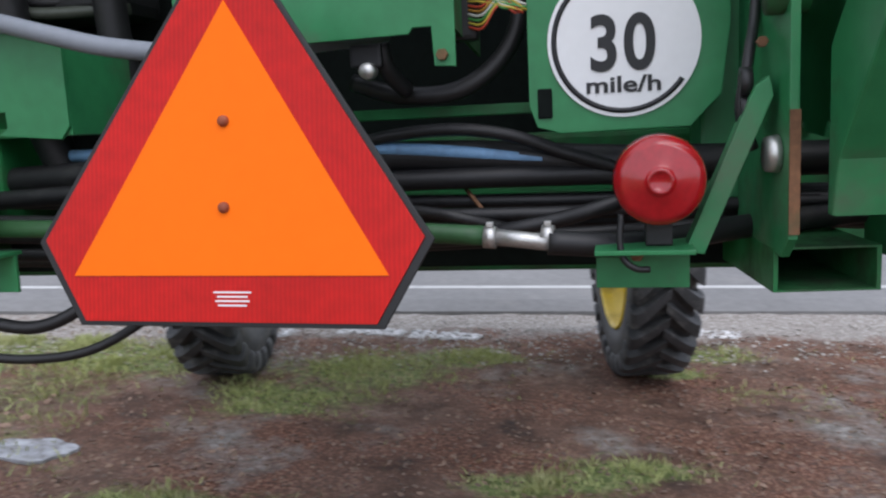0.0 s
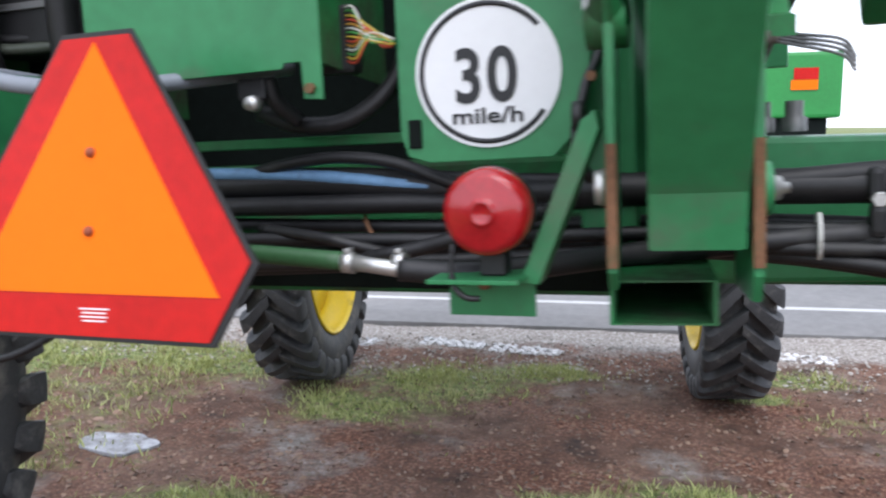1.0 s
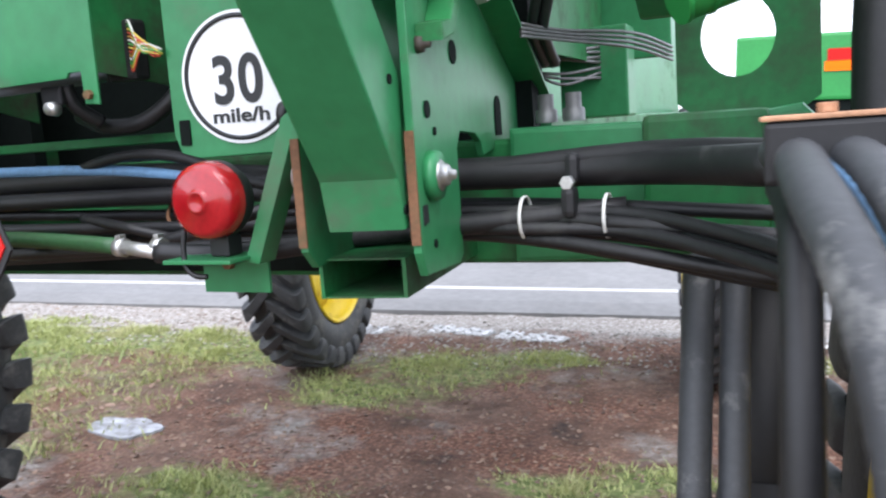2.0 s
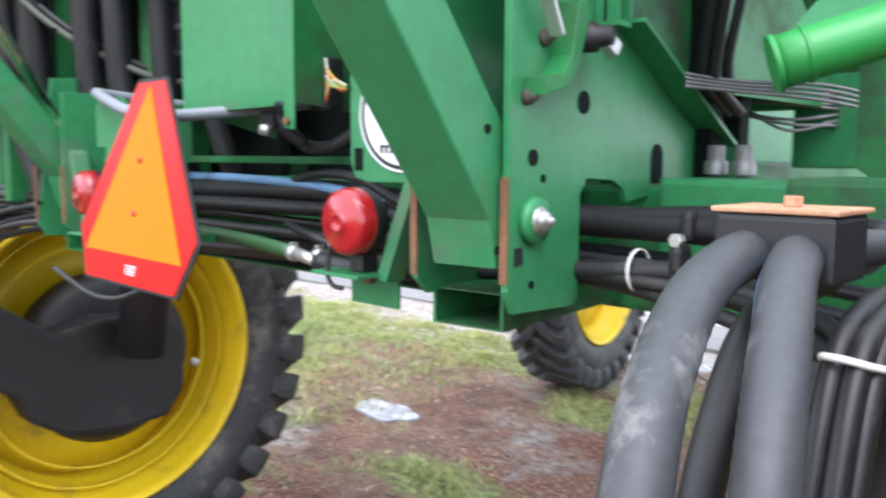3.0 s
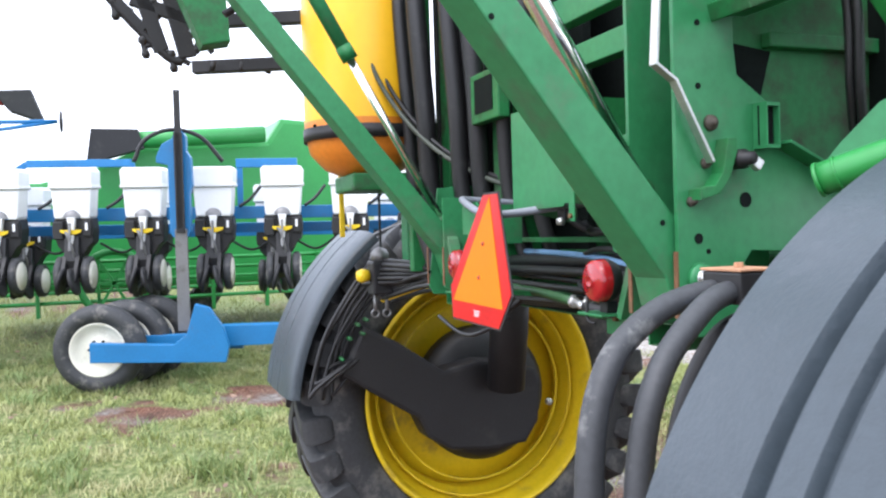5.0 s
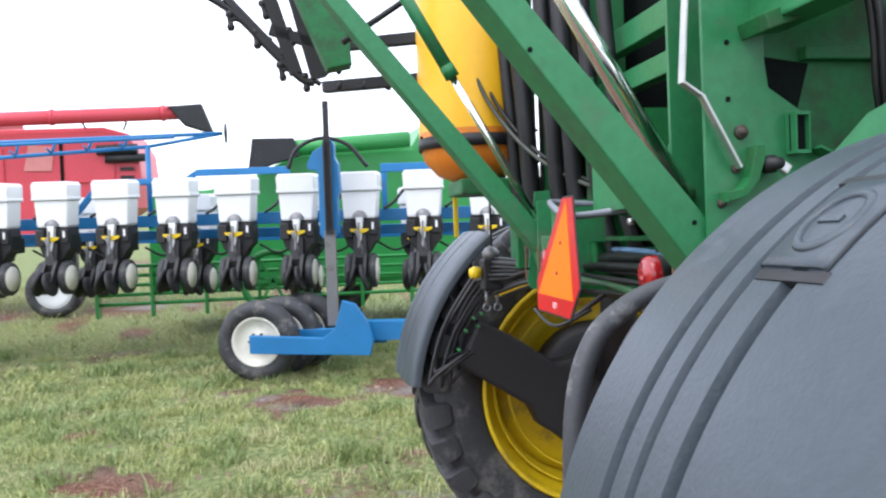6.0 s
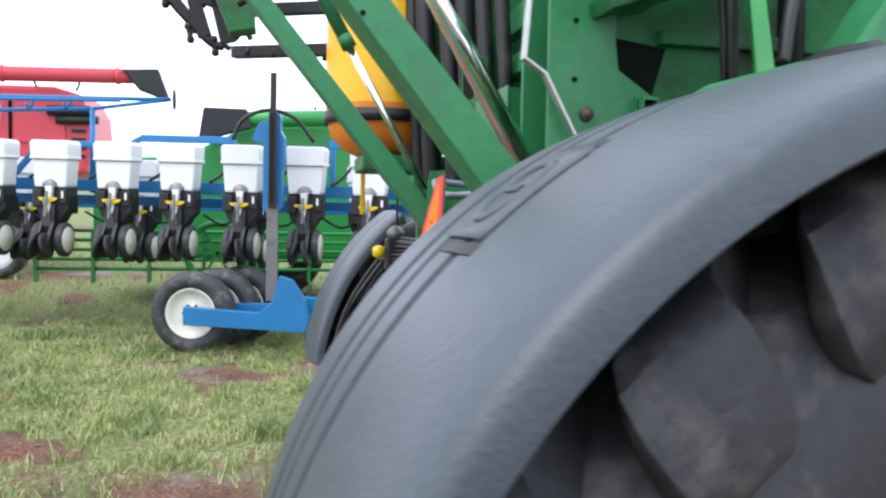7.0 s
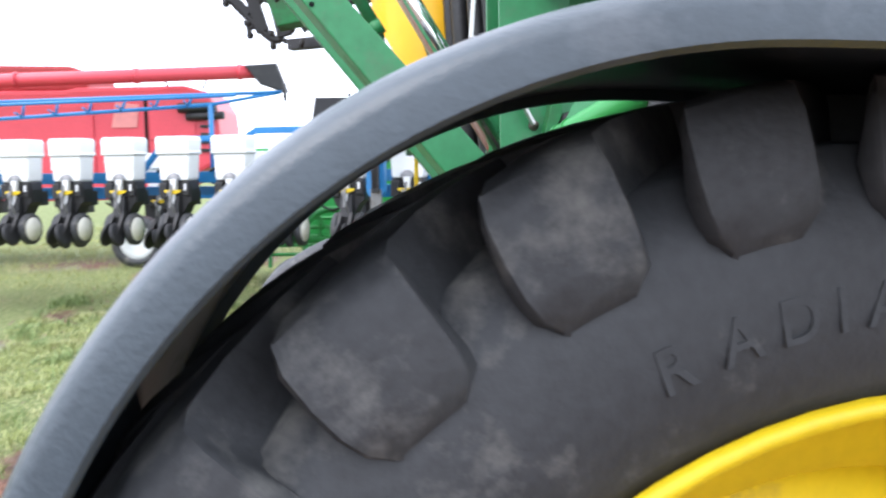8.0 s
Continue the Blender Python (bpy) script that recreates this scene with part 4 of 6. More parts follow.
# left wheel leg
bm = B()
prism(bm, [(0.385, 0.975), (0.43, 0.88), (0.545, 0.806), (0.75, 0.785), (0.94, 0.80), (1.01, 0.9), (1.03, 1.1), (1.0, 1.16), (0.86, 1.21), (0.7, 1.225), (0.52, 1.19), (0.3, 1.34), (0.13, 1.43), (0.02, 1.21)], "x", -1.86, -1.70, 0.02)
leg = part("wheel_leg", bm, BLACK, sprayer, "black wheel motor leg")
bm = B()
tube(bm, [(-1.62, 0.8, 1.1), (-1.5, 0.8, 1.75)], 0.09, 20)
part("leg_post", bm, BLACK, leg)
bm = B()
beam(bm, (-1.5, 0.55, 1.72), (-0.9, 0.55, 1.7), 0.2, 0.2, (0, 0, 1), 0.01)
part("leg_arm", bm, GREEN_DARK, leg)
bm = B()
tube(bm, [(1.03, 0.5, 1.0), (1.05, 0.55, 1.6)], 0.06, 20)
part("leg_post", bm, BLACK, sprayer)

# ---- hoses ----
def hose(name, points, radius, mat, label, wave=0.0, steps=8, sides=12, taper=None):
    bm = B()
    tube(bm, points, radius, sides, steps, wave, taper)
    return part(name, bm, mat, sprayer, label)


hose("blue_hose", [(-0.4, 0.33, 1.78), (-0.15, 0.3, 1.779), (0.1, 0.285, 1.772), (0.3, 0.285, 1.752), (0.45, 0.3, 1.735), (0.55, 0.35, 1.73)], 0.009, HOSE_BLUE, "faded blue hose along the frame")
hose("black_hose", [(-1.3, 0.36, 1.70), (-0.5, 0.33, 1.745), (0.1, 0.30, 1.76), (0.45, 0.30, 1.742), (0.9, 0.31, 1.738), (1.09, 0.12, 1.744)], 0.022, HOSE_DARK, "thick black hose along the frame")
hose("black_hose", [(-1.2, 0.3, 1.66), (-0.5, 0.28, 1.72), (0.2, 0.28, 1.73), (0.5, 0.3, 1.73), (0.9, 0.31, 1.755), (1.1, 0.2, 1.752)], 0.014, HOSE_DARK, "black hose along the frame")
for k, (dz, dy) in enumerate(((0.0, 0.0), (-0.025, 0.02), (-0.045, -0.01), (0.02, 0.05), (-0.06, 0.03))):
    hose("thin_hose", [(-1.4, 0.15 + dy, 1.62 + dz), (-0.9, 0.2 + dy, 1.70 + dz), (-0.3, 0.24 + dy, 1.69 + dz), (0.3, 0.25 + dy, 1.685 + dz * 0.6), (0.7, 0.3 + dy, 1.685 + dz * 0.5), (1.1, 0.22 + dy, 1.66 + dz)], 0.009, HOSE_DARK, "thin black hydraulic hose")
hose("green_hose", [(-0.9, 0.2, 1.70), (-0.3, 0.16, 1.69), (0.05, 0.14, 1.685), (0.25, 0.133, 1.674)], 0.0115, material("green_hose", (0.03, 0.10, 0.035), 0.5, vary=0.2), "dull green hose")
bm = B()
tube(bm, [(0.25, 0.132, 1.674), (0.33, 0.125, 1.665)], 0.0095, 16)
con = part("hose_connector", bm, ZINC, sprayer, "bright metal hose connector")
for x in (0.255, 0.32):
    bm = B()
    tube(bm, [(x - 0.007, 0.132, 1.673), (x + 0.007, 0.131, 1.672)], 0.0128, 16)
    box(bm, x - 0.004, x + 0.004, 0.125, 0.137, 1.684, 1.69, 0.001)
    part("hose_clamp", bm, ZINC, con, "worm-drive hose clamp")
hose("black_hose", [(0.32, 0.126, 1.666), (0.42, 0.15, 1.66), (0.6, 0.25, 1.67), (0.9, 0.3, 1.69)], 0.014, HOSE_DARK, "black rubber hose")

# manifold block with the two big hoses
before = standing()
bm = B()
box(bm, 1.073, 1.151, -0.095, -0.035, 1.738, 1.781, 0.004)
block = part("manifold_block", bm, BLACK, sprayer, "black hose manifold block with a rusty top plate")
bm = B()
box(bm, 1.071, 1.153, -0.097, -0.032, 1.7815, 1.785, 0.0012)
part("top_plate", bm, ORANGE_RUST, block, "orange rusty top plate")
bm = B()
hexbolt(bm, (1.113, -0.066, 1.7885), 0.0065, "z", 0.007)
part("bolt", bm, ORANGE_RUST, block)
bm = B()
tube(bm, [(1.116, -0.066, 1.73), (1.116, -0.066, 1.70)], 0.0045, 10)
box(bm, 1.104, 1.128, -0.078, -0.054, 1.712, 1.718, 0.001)
part("stud", bm, GRIME, block)
TAIL = [(1.11, -0.27, 1.1), (1.03, -0.1, 1.02), (0.98, 0.2, 1.2), (0.97, 0.45, 1.6)]
hose("grey_hose", [(1.075, 0.12, 1.75), (1.092, -0.06, 1.756), (1.102, -0.165, 1.742), (1.12, -0.242, 1.708), (1.134, -0.287, 1.665), (1.144, -0.315, 1.59), (1.15, -0.325, 1.47), (1.147, -0.32, 1.25)] + TAIL, 0.0152, HOSE, "thick grey corrugated rubber hose", 0.03, 14, 16, 1.36)
hose("grey_hose", [(1.112, 0.12, 1.745), (1.122, -0.05, 1.753), (1.135, -0.12, 1.749), (1.157, -0.188, 1.712), (1.174, -0.238, 1.665), (1.181, -0.268, 1.59), (1.185, -0.282, 1.47), (1.18, -0.28, 1.25)] + [(x + 0.045, y + 0.02, z) for x, y, z in TAIL], 0.0148, HOSE, "thick grey corrugated rubber hose", 0.03, 14, 16, 1.3)
hose("blue_hose", [(1.113, -0.085, 1.753), (1.129, -0.14, 1.739), (1.147, -0.189, 1.706), (1.161, -0.234, 1.663), (1.167, -0.264, 1.59), (1.17, -0.279, 1.47), (1.166, -0.277, 1.25), (1.12, -0.23, 1.08)], 0.0062, HOSE_BLUE, "thin blue hose beside the grey hoses")
hose("black_hose", [(1.08, 0.1, 1.72), (1.09, -0.02, 1.715), (1.095, -0.1, 1.68), (1.095, -0.16, 1.55), (1.09, -0.17, 1.3), (1.03, -0.05, 1.1)], 0.014, HOSE_DARK, "black hose under the block")
for k in range(5):
    dx, dy = 0.014 * (k % 2) + 0.006 * (k // 2), 0.014 * (k // 2) - 0.012
    hose("thin_hose", [(1.12 + dx, 0.25, 1.70), (1.152 + dx, 0.03 + dy, 1.722), (1.155 + dx, -0.05 + dy, 1.716), (1.155 + dx, -0.085 + dy, 1.695), (1.157 + dx, -0.115 + dy, 1.645), (1.158 + dx, -0.135 + dy, 1.57), (1.155 + dx, -0.14 + dy, 1.4), (1.1 + dx, -0.02, 1.15), (1.0 + dx, 0.3, 1.3)], 0.0078, HOSE_DARK, "thin black hose in a tied bundle")
hose("black_hose", [(1.32, 0.4, 2.04), (1.24, 0.36, 2.03), (1.19, 0.33, 1.95), (1.18, 0.32, 1.8), (1.185, 0.32, 1.62), (1.2, 0.34, 1.45), (1.22, 0.4, 1.2)], 0.034, HOSE_DARK, "thick black hose beside the wheel")
bm = B()
tube(bm, [(1.146, -0.095, 1.695), (1.152, -0.108, 1.699), (1.166, -0.11, 1.699), (1.178, -0.1, 1.695), (1.184, -0.08, 1.69), (1.176, -0.066, 1.685), (1.155, -0.066, 1.685), (1.146, -0.08, 1.69), (1.146, -0.095, 1.695)], 0.0024, 8)
part("cable_tie", bm, NYLON, sprayer, "white plastic cable tie")
settle(before, Matrix.Translation((0, -0.03, 0.006)))


# ---- the planter ----
planter = thing("planter", (-9.3, -1.0, 0), "blue row-crop planter with white seed hoppers, raised on its wheels", "planter")
ROW = Vector((0.15, 1.0, 0)).normalized()
SIDE = Vector((ROW.y, -ROW.x, 0))
ROW0 = Vector((-10.45, -0.3, 0)) + 0.32 * ROW
STEP = 1.011


def to_row(m_local):
    return Matrix((SIDE, ROW, Vector((0, 0, 1)))).transposed().to_4x4() @ m_local


def row_unit(back=False):
    """One planting unit built at the origin: hopper, lid, meter, gauge wheels and closing wheels."""
    u = bpy.data.objects.new("row_unit", bpy.data.meshes.new("row_unit"))
    bm = B()
    box(bm, -0.55, -0.1, -0.1, 0.1, 1.72, 1.98, 0.02)
    prism(bm, [(-0.27, 2.16), (-0.29, 1.95), (-0.22, 1.74), (-0.1, 1.62), (0.12, 1.6), (0.2, 1.74), (0.27, 1.8), (0.29, 2.02), (0.27, 2.16)], "x", -0.15, 0.16, 0.02)
    prism(bm, [(-0.05, 1.9), (0.24, 1.9), (0.32, 1.55), (0.26, 1.3), (0.02, 1.2), (-0.16, 1.55)], "y", -0.1, 0.1, 0.015)
    box(bm, 0.14, 0.24, -0.27, -0.12, 1.86, 2.12, 0.02)
    box(bm, 0.14, 0.22, 0.14, 0.27, 1.9, 2.14, 0.02)
    bm.to_mesh(u.data)
    bm.free()
    u.data.materials.append(BLACK)
    scene.collection.objects.link(u)
    u["label"] = "black planter row unit"

    def sub(name, bm, mat, label=""):
        ob = part(name, bm, mat, None, label)
        ob.parent = u
        return ob

    bm = B()
    prism(bm, [(-0.255, 2.19), (-0.235, 2.16), (-0.12, 2.16), (-0.1, 2.2), (0.1, 2.2), (0.12, 2.16), (0.235, 2.16), (0.255, 2.19), (0.285, 2.59), (0.27, 2.61), (-0.27, 2.61), (-0.285, 2.59)], "x", -0.2, 0.2, 0.03)
    hopper = sub("hopper", bm, WHITE, "white plastic seed hopper")
    bm = B()
    prism(bm, [(-0.305, 2.6), (0.305, 2.6), (0.315, 2.625), (0.3, 2.66), (0.31, 2.85), (0.27, 2.9), (-0.27, 2.9), (-0.31, 2.85), (-0.3, 2.66), (-0.315, 2.625)], "x", -0.23, 0.235, 0.02)
    sub("hopper_lid", bm, WHITE)
    bm = B()
    prism(bm, [(-0.29, 2.592), (0.29, 2.592), (0.295, 2.604), (-0.295, 2.604)], "x", -0.21, 0.215, 0.003)
    sub("lid_seam", bm, GREY_METAL)
    bm = B()
    lathe(bm, [(0.2, 0.0001), (0.2, 0.12), (0.235, 0.11), (0.235, 0.0001)], (0, 0, 2.17), "x", 20, 0, 180)
    sub("hopper_latch", bm, GREY_METAL)
    bm = B()
    prism(bm, [(-0.06, 2.18), (-0.035, 1.98), (0.035, 1.98), (0.06, 2.18)], "x", 0.16, 0.25, 0.01)
    beam(bm, (0.24, 0.02, 1.98), (0.27, -0.01, 1.72), 0.03, 0.04)
    sub("hopper_throat", bm, WHITE)
    bm = B()
    box(bm, 0.222, 0.23, 0.19, 0.225, 1.99, 2.1, 0.004)
    sub("maker_plate", bm, WHITE_FILM)
    for s in (-1, 1):
        bm = B()
        lathe(bm, [(-0.055, 0.19), (-0.06, 0.23), (-0.04, 0.275), (0.04, 0.275), (0.06, 0.23), (0.055, 0.19)], (0.12, s * 0.19, 1.33), "y", 26, closed=True)
        sub("gauge_wheel", bm, RUBBER)
        bm = B()
        lathe(bm, [(0.075 * s, 0.0001), (0.072 * s, 0.05), (0.058 * s, 0.08), (0.064 * s, 0.205), (-0.03 * s, 0.205)], (0.12, s * 0.19, 1.33), "y", 22)
        sub("gauge_wheel_hub", bm, CREAM)
        bm = B()
        lathe(bm, [(-0.02, 0.0001), (-0.03, 0.15), (-0.015, 0.2), (0.015, 0.2), (0.03, 0.15), (0.02, 0.0001)], (0.5, s * 0.09, 1.24), "y", 20)
        bm.transform(Matrix.Translation((0.5, 0, 1.24)) @ Matrix.Rotation(s * 0.25, 4, "X") @ Matrix.Translation((-0.5, 0, -1.24)))
        beam(bm, (0.25, s * 0.09, 1.6), (0.5, s * 0.09, 1.24), 0.05, 0.1)
        sub("closing_wheel", bm, BLACK)
    bm = B()
    prism(bm, [(-0.15, 2.0), (-0.14, 1.965), (-0.06, 1.93), (0.06, 1.93), (0.14, 1.965), (0.15, 2.0)], "x", 0.26, 0.28, 0.004)
    sub("handle", bm, YELLOW)
    bm = B()
    tube(bm, [(0.2, -0.1, 1.95), (0.34, -0.04, 1.95), (0.33, 0.03, 1.72), (0.25, 0.05, 1.5)], 0.02, 8)
    beam(bm, (0.31, 0, 2.1), (0.36, 0, 1.7), 0.03, 0.04)
    sub("chain_guard", bm, GREY_METAL)
    return u


proto = row_unit()


def place_unit(src, at):
    m = Matrix.Translation(at) @ to_row(Matrix())
    u = copy_thing(src, m)
    u.parent = planter
    u.matrix_parent_inverse = world_of(planter).inverted()
    return u


for s in range(-10, 4):
    place_unit(proto, ROW0 + ROW * s * STEP)
for s in range(-10, 4, 2):
    place_unit(proto, ROW0 + ROW * (s + 0.68) * STEP - SIDE * 1.9 - Vector((0, 0, 0.24)))
for ob in (*proto.children_recursive, proto):
    bpy.data.objects.remove(ob)


def planter_bar(name, s0, s1, off, z, w, h, mat=BLUE):
    bm = B()
    a, b = ROW0 + ROW * s0 + SIDE * off, ROW0 + ROW * s1 + SIDE * off
    beam(bm, (a.x, a.y, z), (b.x, b.y, z), w, h, (0, 0, 1), 0.01)
    return part(name, bm, mat, planter, "blue steel toolbar")


planter_bar("toolbar", -10.6, 3.6, -0.66, 2.2, 0.2, 0.2)
planter_bar("toolbar", -10.6, 3.6, -1.0, 1.95, 0.16, 0.16)
planter_bar("upper_rail", -2.9, -1.35, -0.6, 3.0, 0.1, 0.12)
planter_bar("upper_rail", -4.6, -3.1, -0.62, 2.88, 0.09, 0.1)
planter_bar("upper_rail", 0.25, 1.2, -0.6, 2.98, 0.1, 0.14)
planter_bar("rear_toolbar", -10.6, 3.6, -2.3, 1.85, 0.18, 0.18)
for s0, z0, s1, z1 in ((-5.1, 2.3, -4.6, 2.88), (-3.1, 2.88, -2.9, 3.0), (-1.35, 3.0, -1.2, 2.3), (0.3, 2.3, 0.3, 2.98), (1.15, 2.3, 1.15, 2.98)):
    a, b = ROW0 + ROW * s0 - SIDE * 0.61, ROW0 + ROW * s1 - SIDE * 0.61
    bm = B()
    beam(bm, (a.x, a.y, z0), (b.x, b.y, z1), 0.09, 0.1, (1, 0, 0), 0.008)
    part("upright", bm, BLUE, planter, "blue steel upright")
for k in range(-9, 4):
    a, b = ROW0 + ROW * (k * STEP + 0.3) - SIDE * 0.5, ROW0 + ROW * (k * STEP + 0.62) - SIDE * 0.66
    bm = B()
    tube(bm, [(a.x, a.y, 2.3), ((a.x + b.x) / 2, (a.y + b.y) / 2, 2.42), (b.x, b.y, 2.62)], 0.025, 8)
    part("seed_tube", bm, BLACK, planter, "black seed hose between the hoppers")
    a, b = ROW0 + ROW * (k * STEP + 0.12) - SIDE * 0.75, ROW0 + ROW * (k * STEP + 0.8) - SIDE * 0.75
    bm = B()
    tube(bm, [(a.x, a.y, 1.75), ((a.x + b.x) / 2, (a.y + b.y) / 2, 1.6), (b.x, b.y, 1.8)], 0.02, 8)
    part("drive_hose", bm, BLACK, planter, "black hose slung under the toolbar")
# lift wheels with their arm and mast
hub = ROW0 - ROW * 1.375 + SIDE * 1.278 + Vector((0, 0, 0.42))
for k in range(3):
    c = hub - SIDE * 0.5 * k + ROW * 0.22 * k
    bm = B()
    lathe(bm, [(-0.16, 0.37), (-0.19, 0.48), (-0.15, 0.575), (-0.05, 0.6), (0.05, 0.6), (0.15, 0.575), (0.19, 0.48), (0.16, 0.37)], (0, 0, 0), "x", 40, closed=True)
    bm.transform(Matrix.Translation(c) @ to_row(Matrix()))
    w = part("lift_wheel", bm, RUBBER, planter, "black planter lift tyre")
    bm = B()
    lathe(bm, [(-0.1, 0.365), (0.155, 0.37), (0.16, 0.35), (0.08, 0.31), (0.06, 0.1), (0.1, 0.09), (0.1, 0.0001)], (0, 0, 0), "x", 36)
    bm.transform(Matrix.Translation(c) @ to_row(Matrix()))
    part("lift_wheel_rim", bm, CREAM, w, "cream painted wheel rim")
    for j in range(6):
        a = radians(60 * j)
        bm = B()
        hexbolt(bm, (0.1, 0.12 * math.cos(a), 0.12 * math.sin(a)), 0.02, "x", 0.05)
        bm.transform(Matrix.Translation(c) @ to_row(Matrix()))
        part("wheel_nut", bm, BLACK, w)
corner = hub + ROW * 1.55
bm = B()
prism(bm, [(-0.05, -0.14), (1.7, -0.19), (1.75, 0.02), (1.68, 0.28), (1.5, 0.55), (1.32, 0.6), (1.2, 0.2), (1.02, 0.07), (-0.05, 0.12)], "x", 0.22, 0.34, 0.012)
bm.transform(Matrix.Translation(hub) @ to_row(Matrix()))
part("lift_arm", bm, BLUE, planter, "blue steel lift wheel arm")
for k in range(2):
    bm = B()
    prism(bm, [(-0.05, -0.1), (1.6, -0.12), (1.6, 0.12), (-0.05, 0.1)], "x", -0.4 - 0.6 * k, -0.3 - 0.6 * k, 0.01)
    bm.transform(Matrix.Translation(hub + ROW * 0.25) @ to_row(Matrix()))
    part("lift_arm", bm, BLUE, planter)
bm = B()
prism(bm, [(1.4, -0.05), (3.6, 0.0), (3.6, 0.25), (1.5, 0.25)], "x", -0.25, -0.05, 0.01)
bm.transform(Matrix.Translation(hub) @ to_row(Matrix()))
part("base_beam", bm, BLUE, planter)
mast = hub + ROW * 1.01 - SIDE * 0.53 - Vector((0, 0, 0.42))
bm = B()
beam(bm, (mast.x, mast.y, 0.55), (mast.x, mast.y, 2.0), 0.17, 0.15, (1, 0, 0), 0.01)
part("mast", bm, GREY_METAL, planter, "worn steel lift mast")
bm = B()
prism(bm, [(-0.2, 1.95), (-0.14, 1.88), (0.14, 1.88), (0.2, 1.95), (0.2, 2.5), (0.26, 2.62), (0.24, 3.0), (0.16, 3.1), (0.16, 3.3), (0.06, 3.42), (-0.05, 3.42), (-0.1, 3.28), (-0.3, 3.2), (-0.42, 3.02), (-0.42, 2.94), (-0.2, 2.9)], "x", -0.08, 0.08, 0.015)
bm.transform(Matrix.Translation((mast.x - 0.05, mast.y, 0)) @ to_row(Matrix.Diagonal((1, 0.72, 1, 1))))
part("mast_frame", bm, BLUE, planter, "blue mast frame")
bm = B()
beam(bm, (mast.x + 0.12, mast.y, 2.0), (mast.x + 0.12, mast.y, 3.94), 0.09, 0.08, (1, 0, 0), 0.01)
beam(bm, (mast.x + 0.13, mast.y, 1.95), (mast.x + 0.13, mast.y, 3.35), 0.12, 0.06, (1, 0, 0), 0.01)
tube(bm, [(mast.x, mast.y - 0.6, 2.95), (mast.x, mast.y - 0.45, 3.25), (mast.x, mast.y - 0.1, 3.4), (mast.x, mast.y + 0.3, 3.3), (mast.x, mast.y + 0.6, 2.95)], 0.03, 8)
part("mast_cylinder", bm, BLACK, planter, "black cylinder and hose on the mast")

# rows 0.762 m apart, the frame raised on its lift wheels
ROW_NEW = Vector((-7.861, 0.071, 0.14))
PLANTER_FIT = Matrix.Translation(ROW_NEW) @ Matrix.Rotation(radians(-5.66), 4, "Z") @ Matrix.Scale(0.754, 4) @ Matrix.Translation(-ROW0)
planter.matrix_basis = PLANTER_FIT @ planter.matrix_basis

# folded marker truss of the planter
bm = B()
a0, a1 = Vector((-9.2, -6.5, 2.8)), Vector((-9.2, -1.62, 2.93))
b0, b1 = Vector((-9.2, -6.5, 2.54)), Vector((-9.2, -2.58, 2.77))
tube(bm, [a0, a1], 0.026, 10)
tube(bm, [b0, b1], 0.026, 10)
tube(bm, [b1, b1.lerp(a1, 0.95)], 0.024, 10)
tube(bm, [a0 + Vector((0.3, 0, -0.07)), a1 + Vector((0.12, -0.6, -0.05))], 0.022, 10)
truss = part("marker_truss", bm, BLUE, planter, "blue tubular marker truss, folded")
for k in range(9):
    bm = B()
    p, q = a0.lerp(a1, (k + 0.3) / 9 * 0.82), b0.lerp(b1, (k + 0.3) / 9)
    tube(bm, [p, q], 0.02, 8)
    tube(bm, [q, q + Vector((0.28, 0.02, 0.05))], 0.014, 8)
    part("truss_brace", bm, BLUE, truss)
bm = B()
tube(bm, [(-9.2, -2.58, 2.78), (-9.2, -2.58, 1.7)], 0.035, 10)
tube(bm, [(-9.2, -2.75, 2.3), (-9.2, -2.4, 2.3)], 0.03, 8)
part("truss_post", bm, BLUE, truss)
bm = B()
lathe(bm, [(-0.015, 0.0001), (-0.02, 0.05), (-0.012, 0.13), (0.012, 0.13), (0.02, 0.05), (0.015, 0.0001)], (-9.2, -1.58, 2.93), "y", 18)
part("marker_disc", bm, BLACK, truss, "black marker disc")

# ---- the red combine ----
combine = thing("combine", (-15.5, -7, 0), "red combine harvester with its unloading auger folded back", "combine")
bm = B()
prism(bm, [(-11, 1.3), (-5.0, 1.3), (-3.75, 2.0), (-3.62, 2.6), (-3.66, 3.1), (-3.85, 3.45), (-4.3, 3.58), (-6.4, 3.55), (-6.7, 3.5), (-11, 3.5)], "x", -17.2, -14.9, 0.08)
body = part("body", bm, RED, combine, "red sheet-metal body")
bm = B()
tube(bm, [(-14.55, -10.5, 3.58), (-14.5, -2.5, 3.8)], 0.135, 20)
auger = part("unloading_auger", bm, RED, combine, "long red unloading auger tube")
for y in (-7.4, -5.1, -3.1):
    bm = B()
    lathe(bm, [(-0.03, 0.13), (-0.03, 0.155), (0.03, 0.155), (0.03, 0.13)], (-14.51, y, 3.665 + 0.0275 * (y + 7.4)), "y", 20, closed=True)
    part("tube_band", bm, RED, auger)
bm = B()
prism(bm, [(-3.0, 3.9), (-2.38, 3.94), (-2.18, 3.4), (-2.26, 3.38), (-2.72, 3.54)], "x", -14.66, -14.34, 0.03)
part("spout", bm, BLACK, auger, "black rubber auger spout")
bm = B()
prism(bm, [(-10.5, 3.48), (-6.2, 3.5), (-6.35, 3.9), (-6.6, 4.0), (-9.8, 4.05), (-10.4, 3.9)], "x", -17.0, -15.1, 0.06)
part("grain_tank_top", bm, material("dull_red_tarp", (0.30, 0.03, 0.03), 0.7, vary=0.25), combine, "dull red grain tank cover")
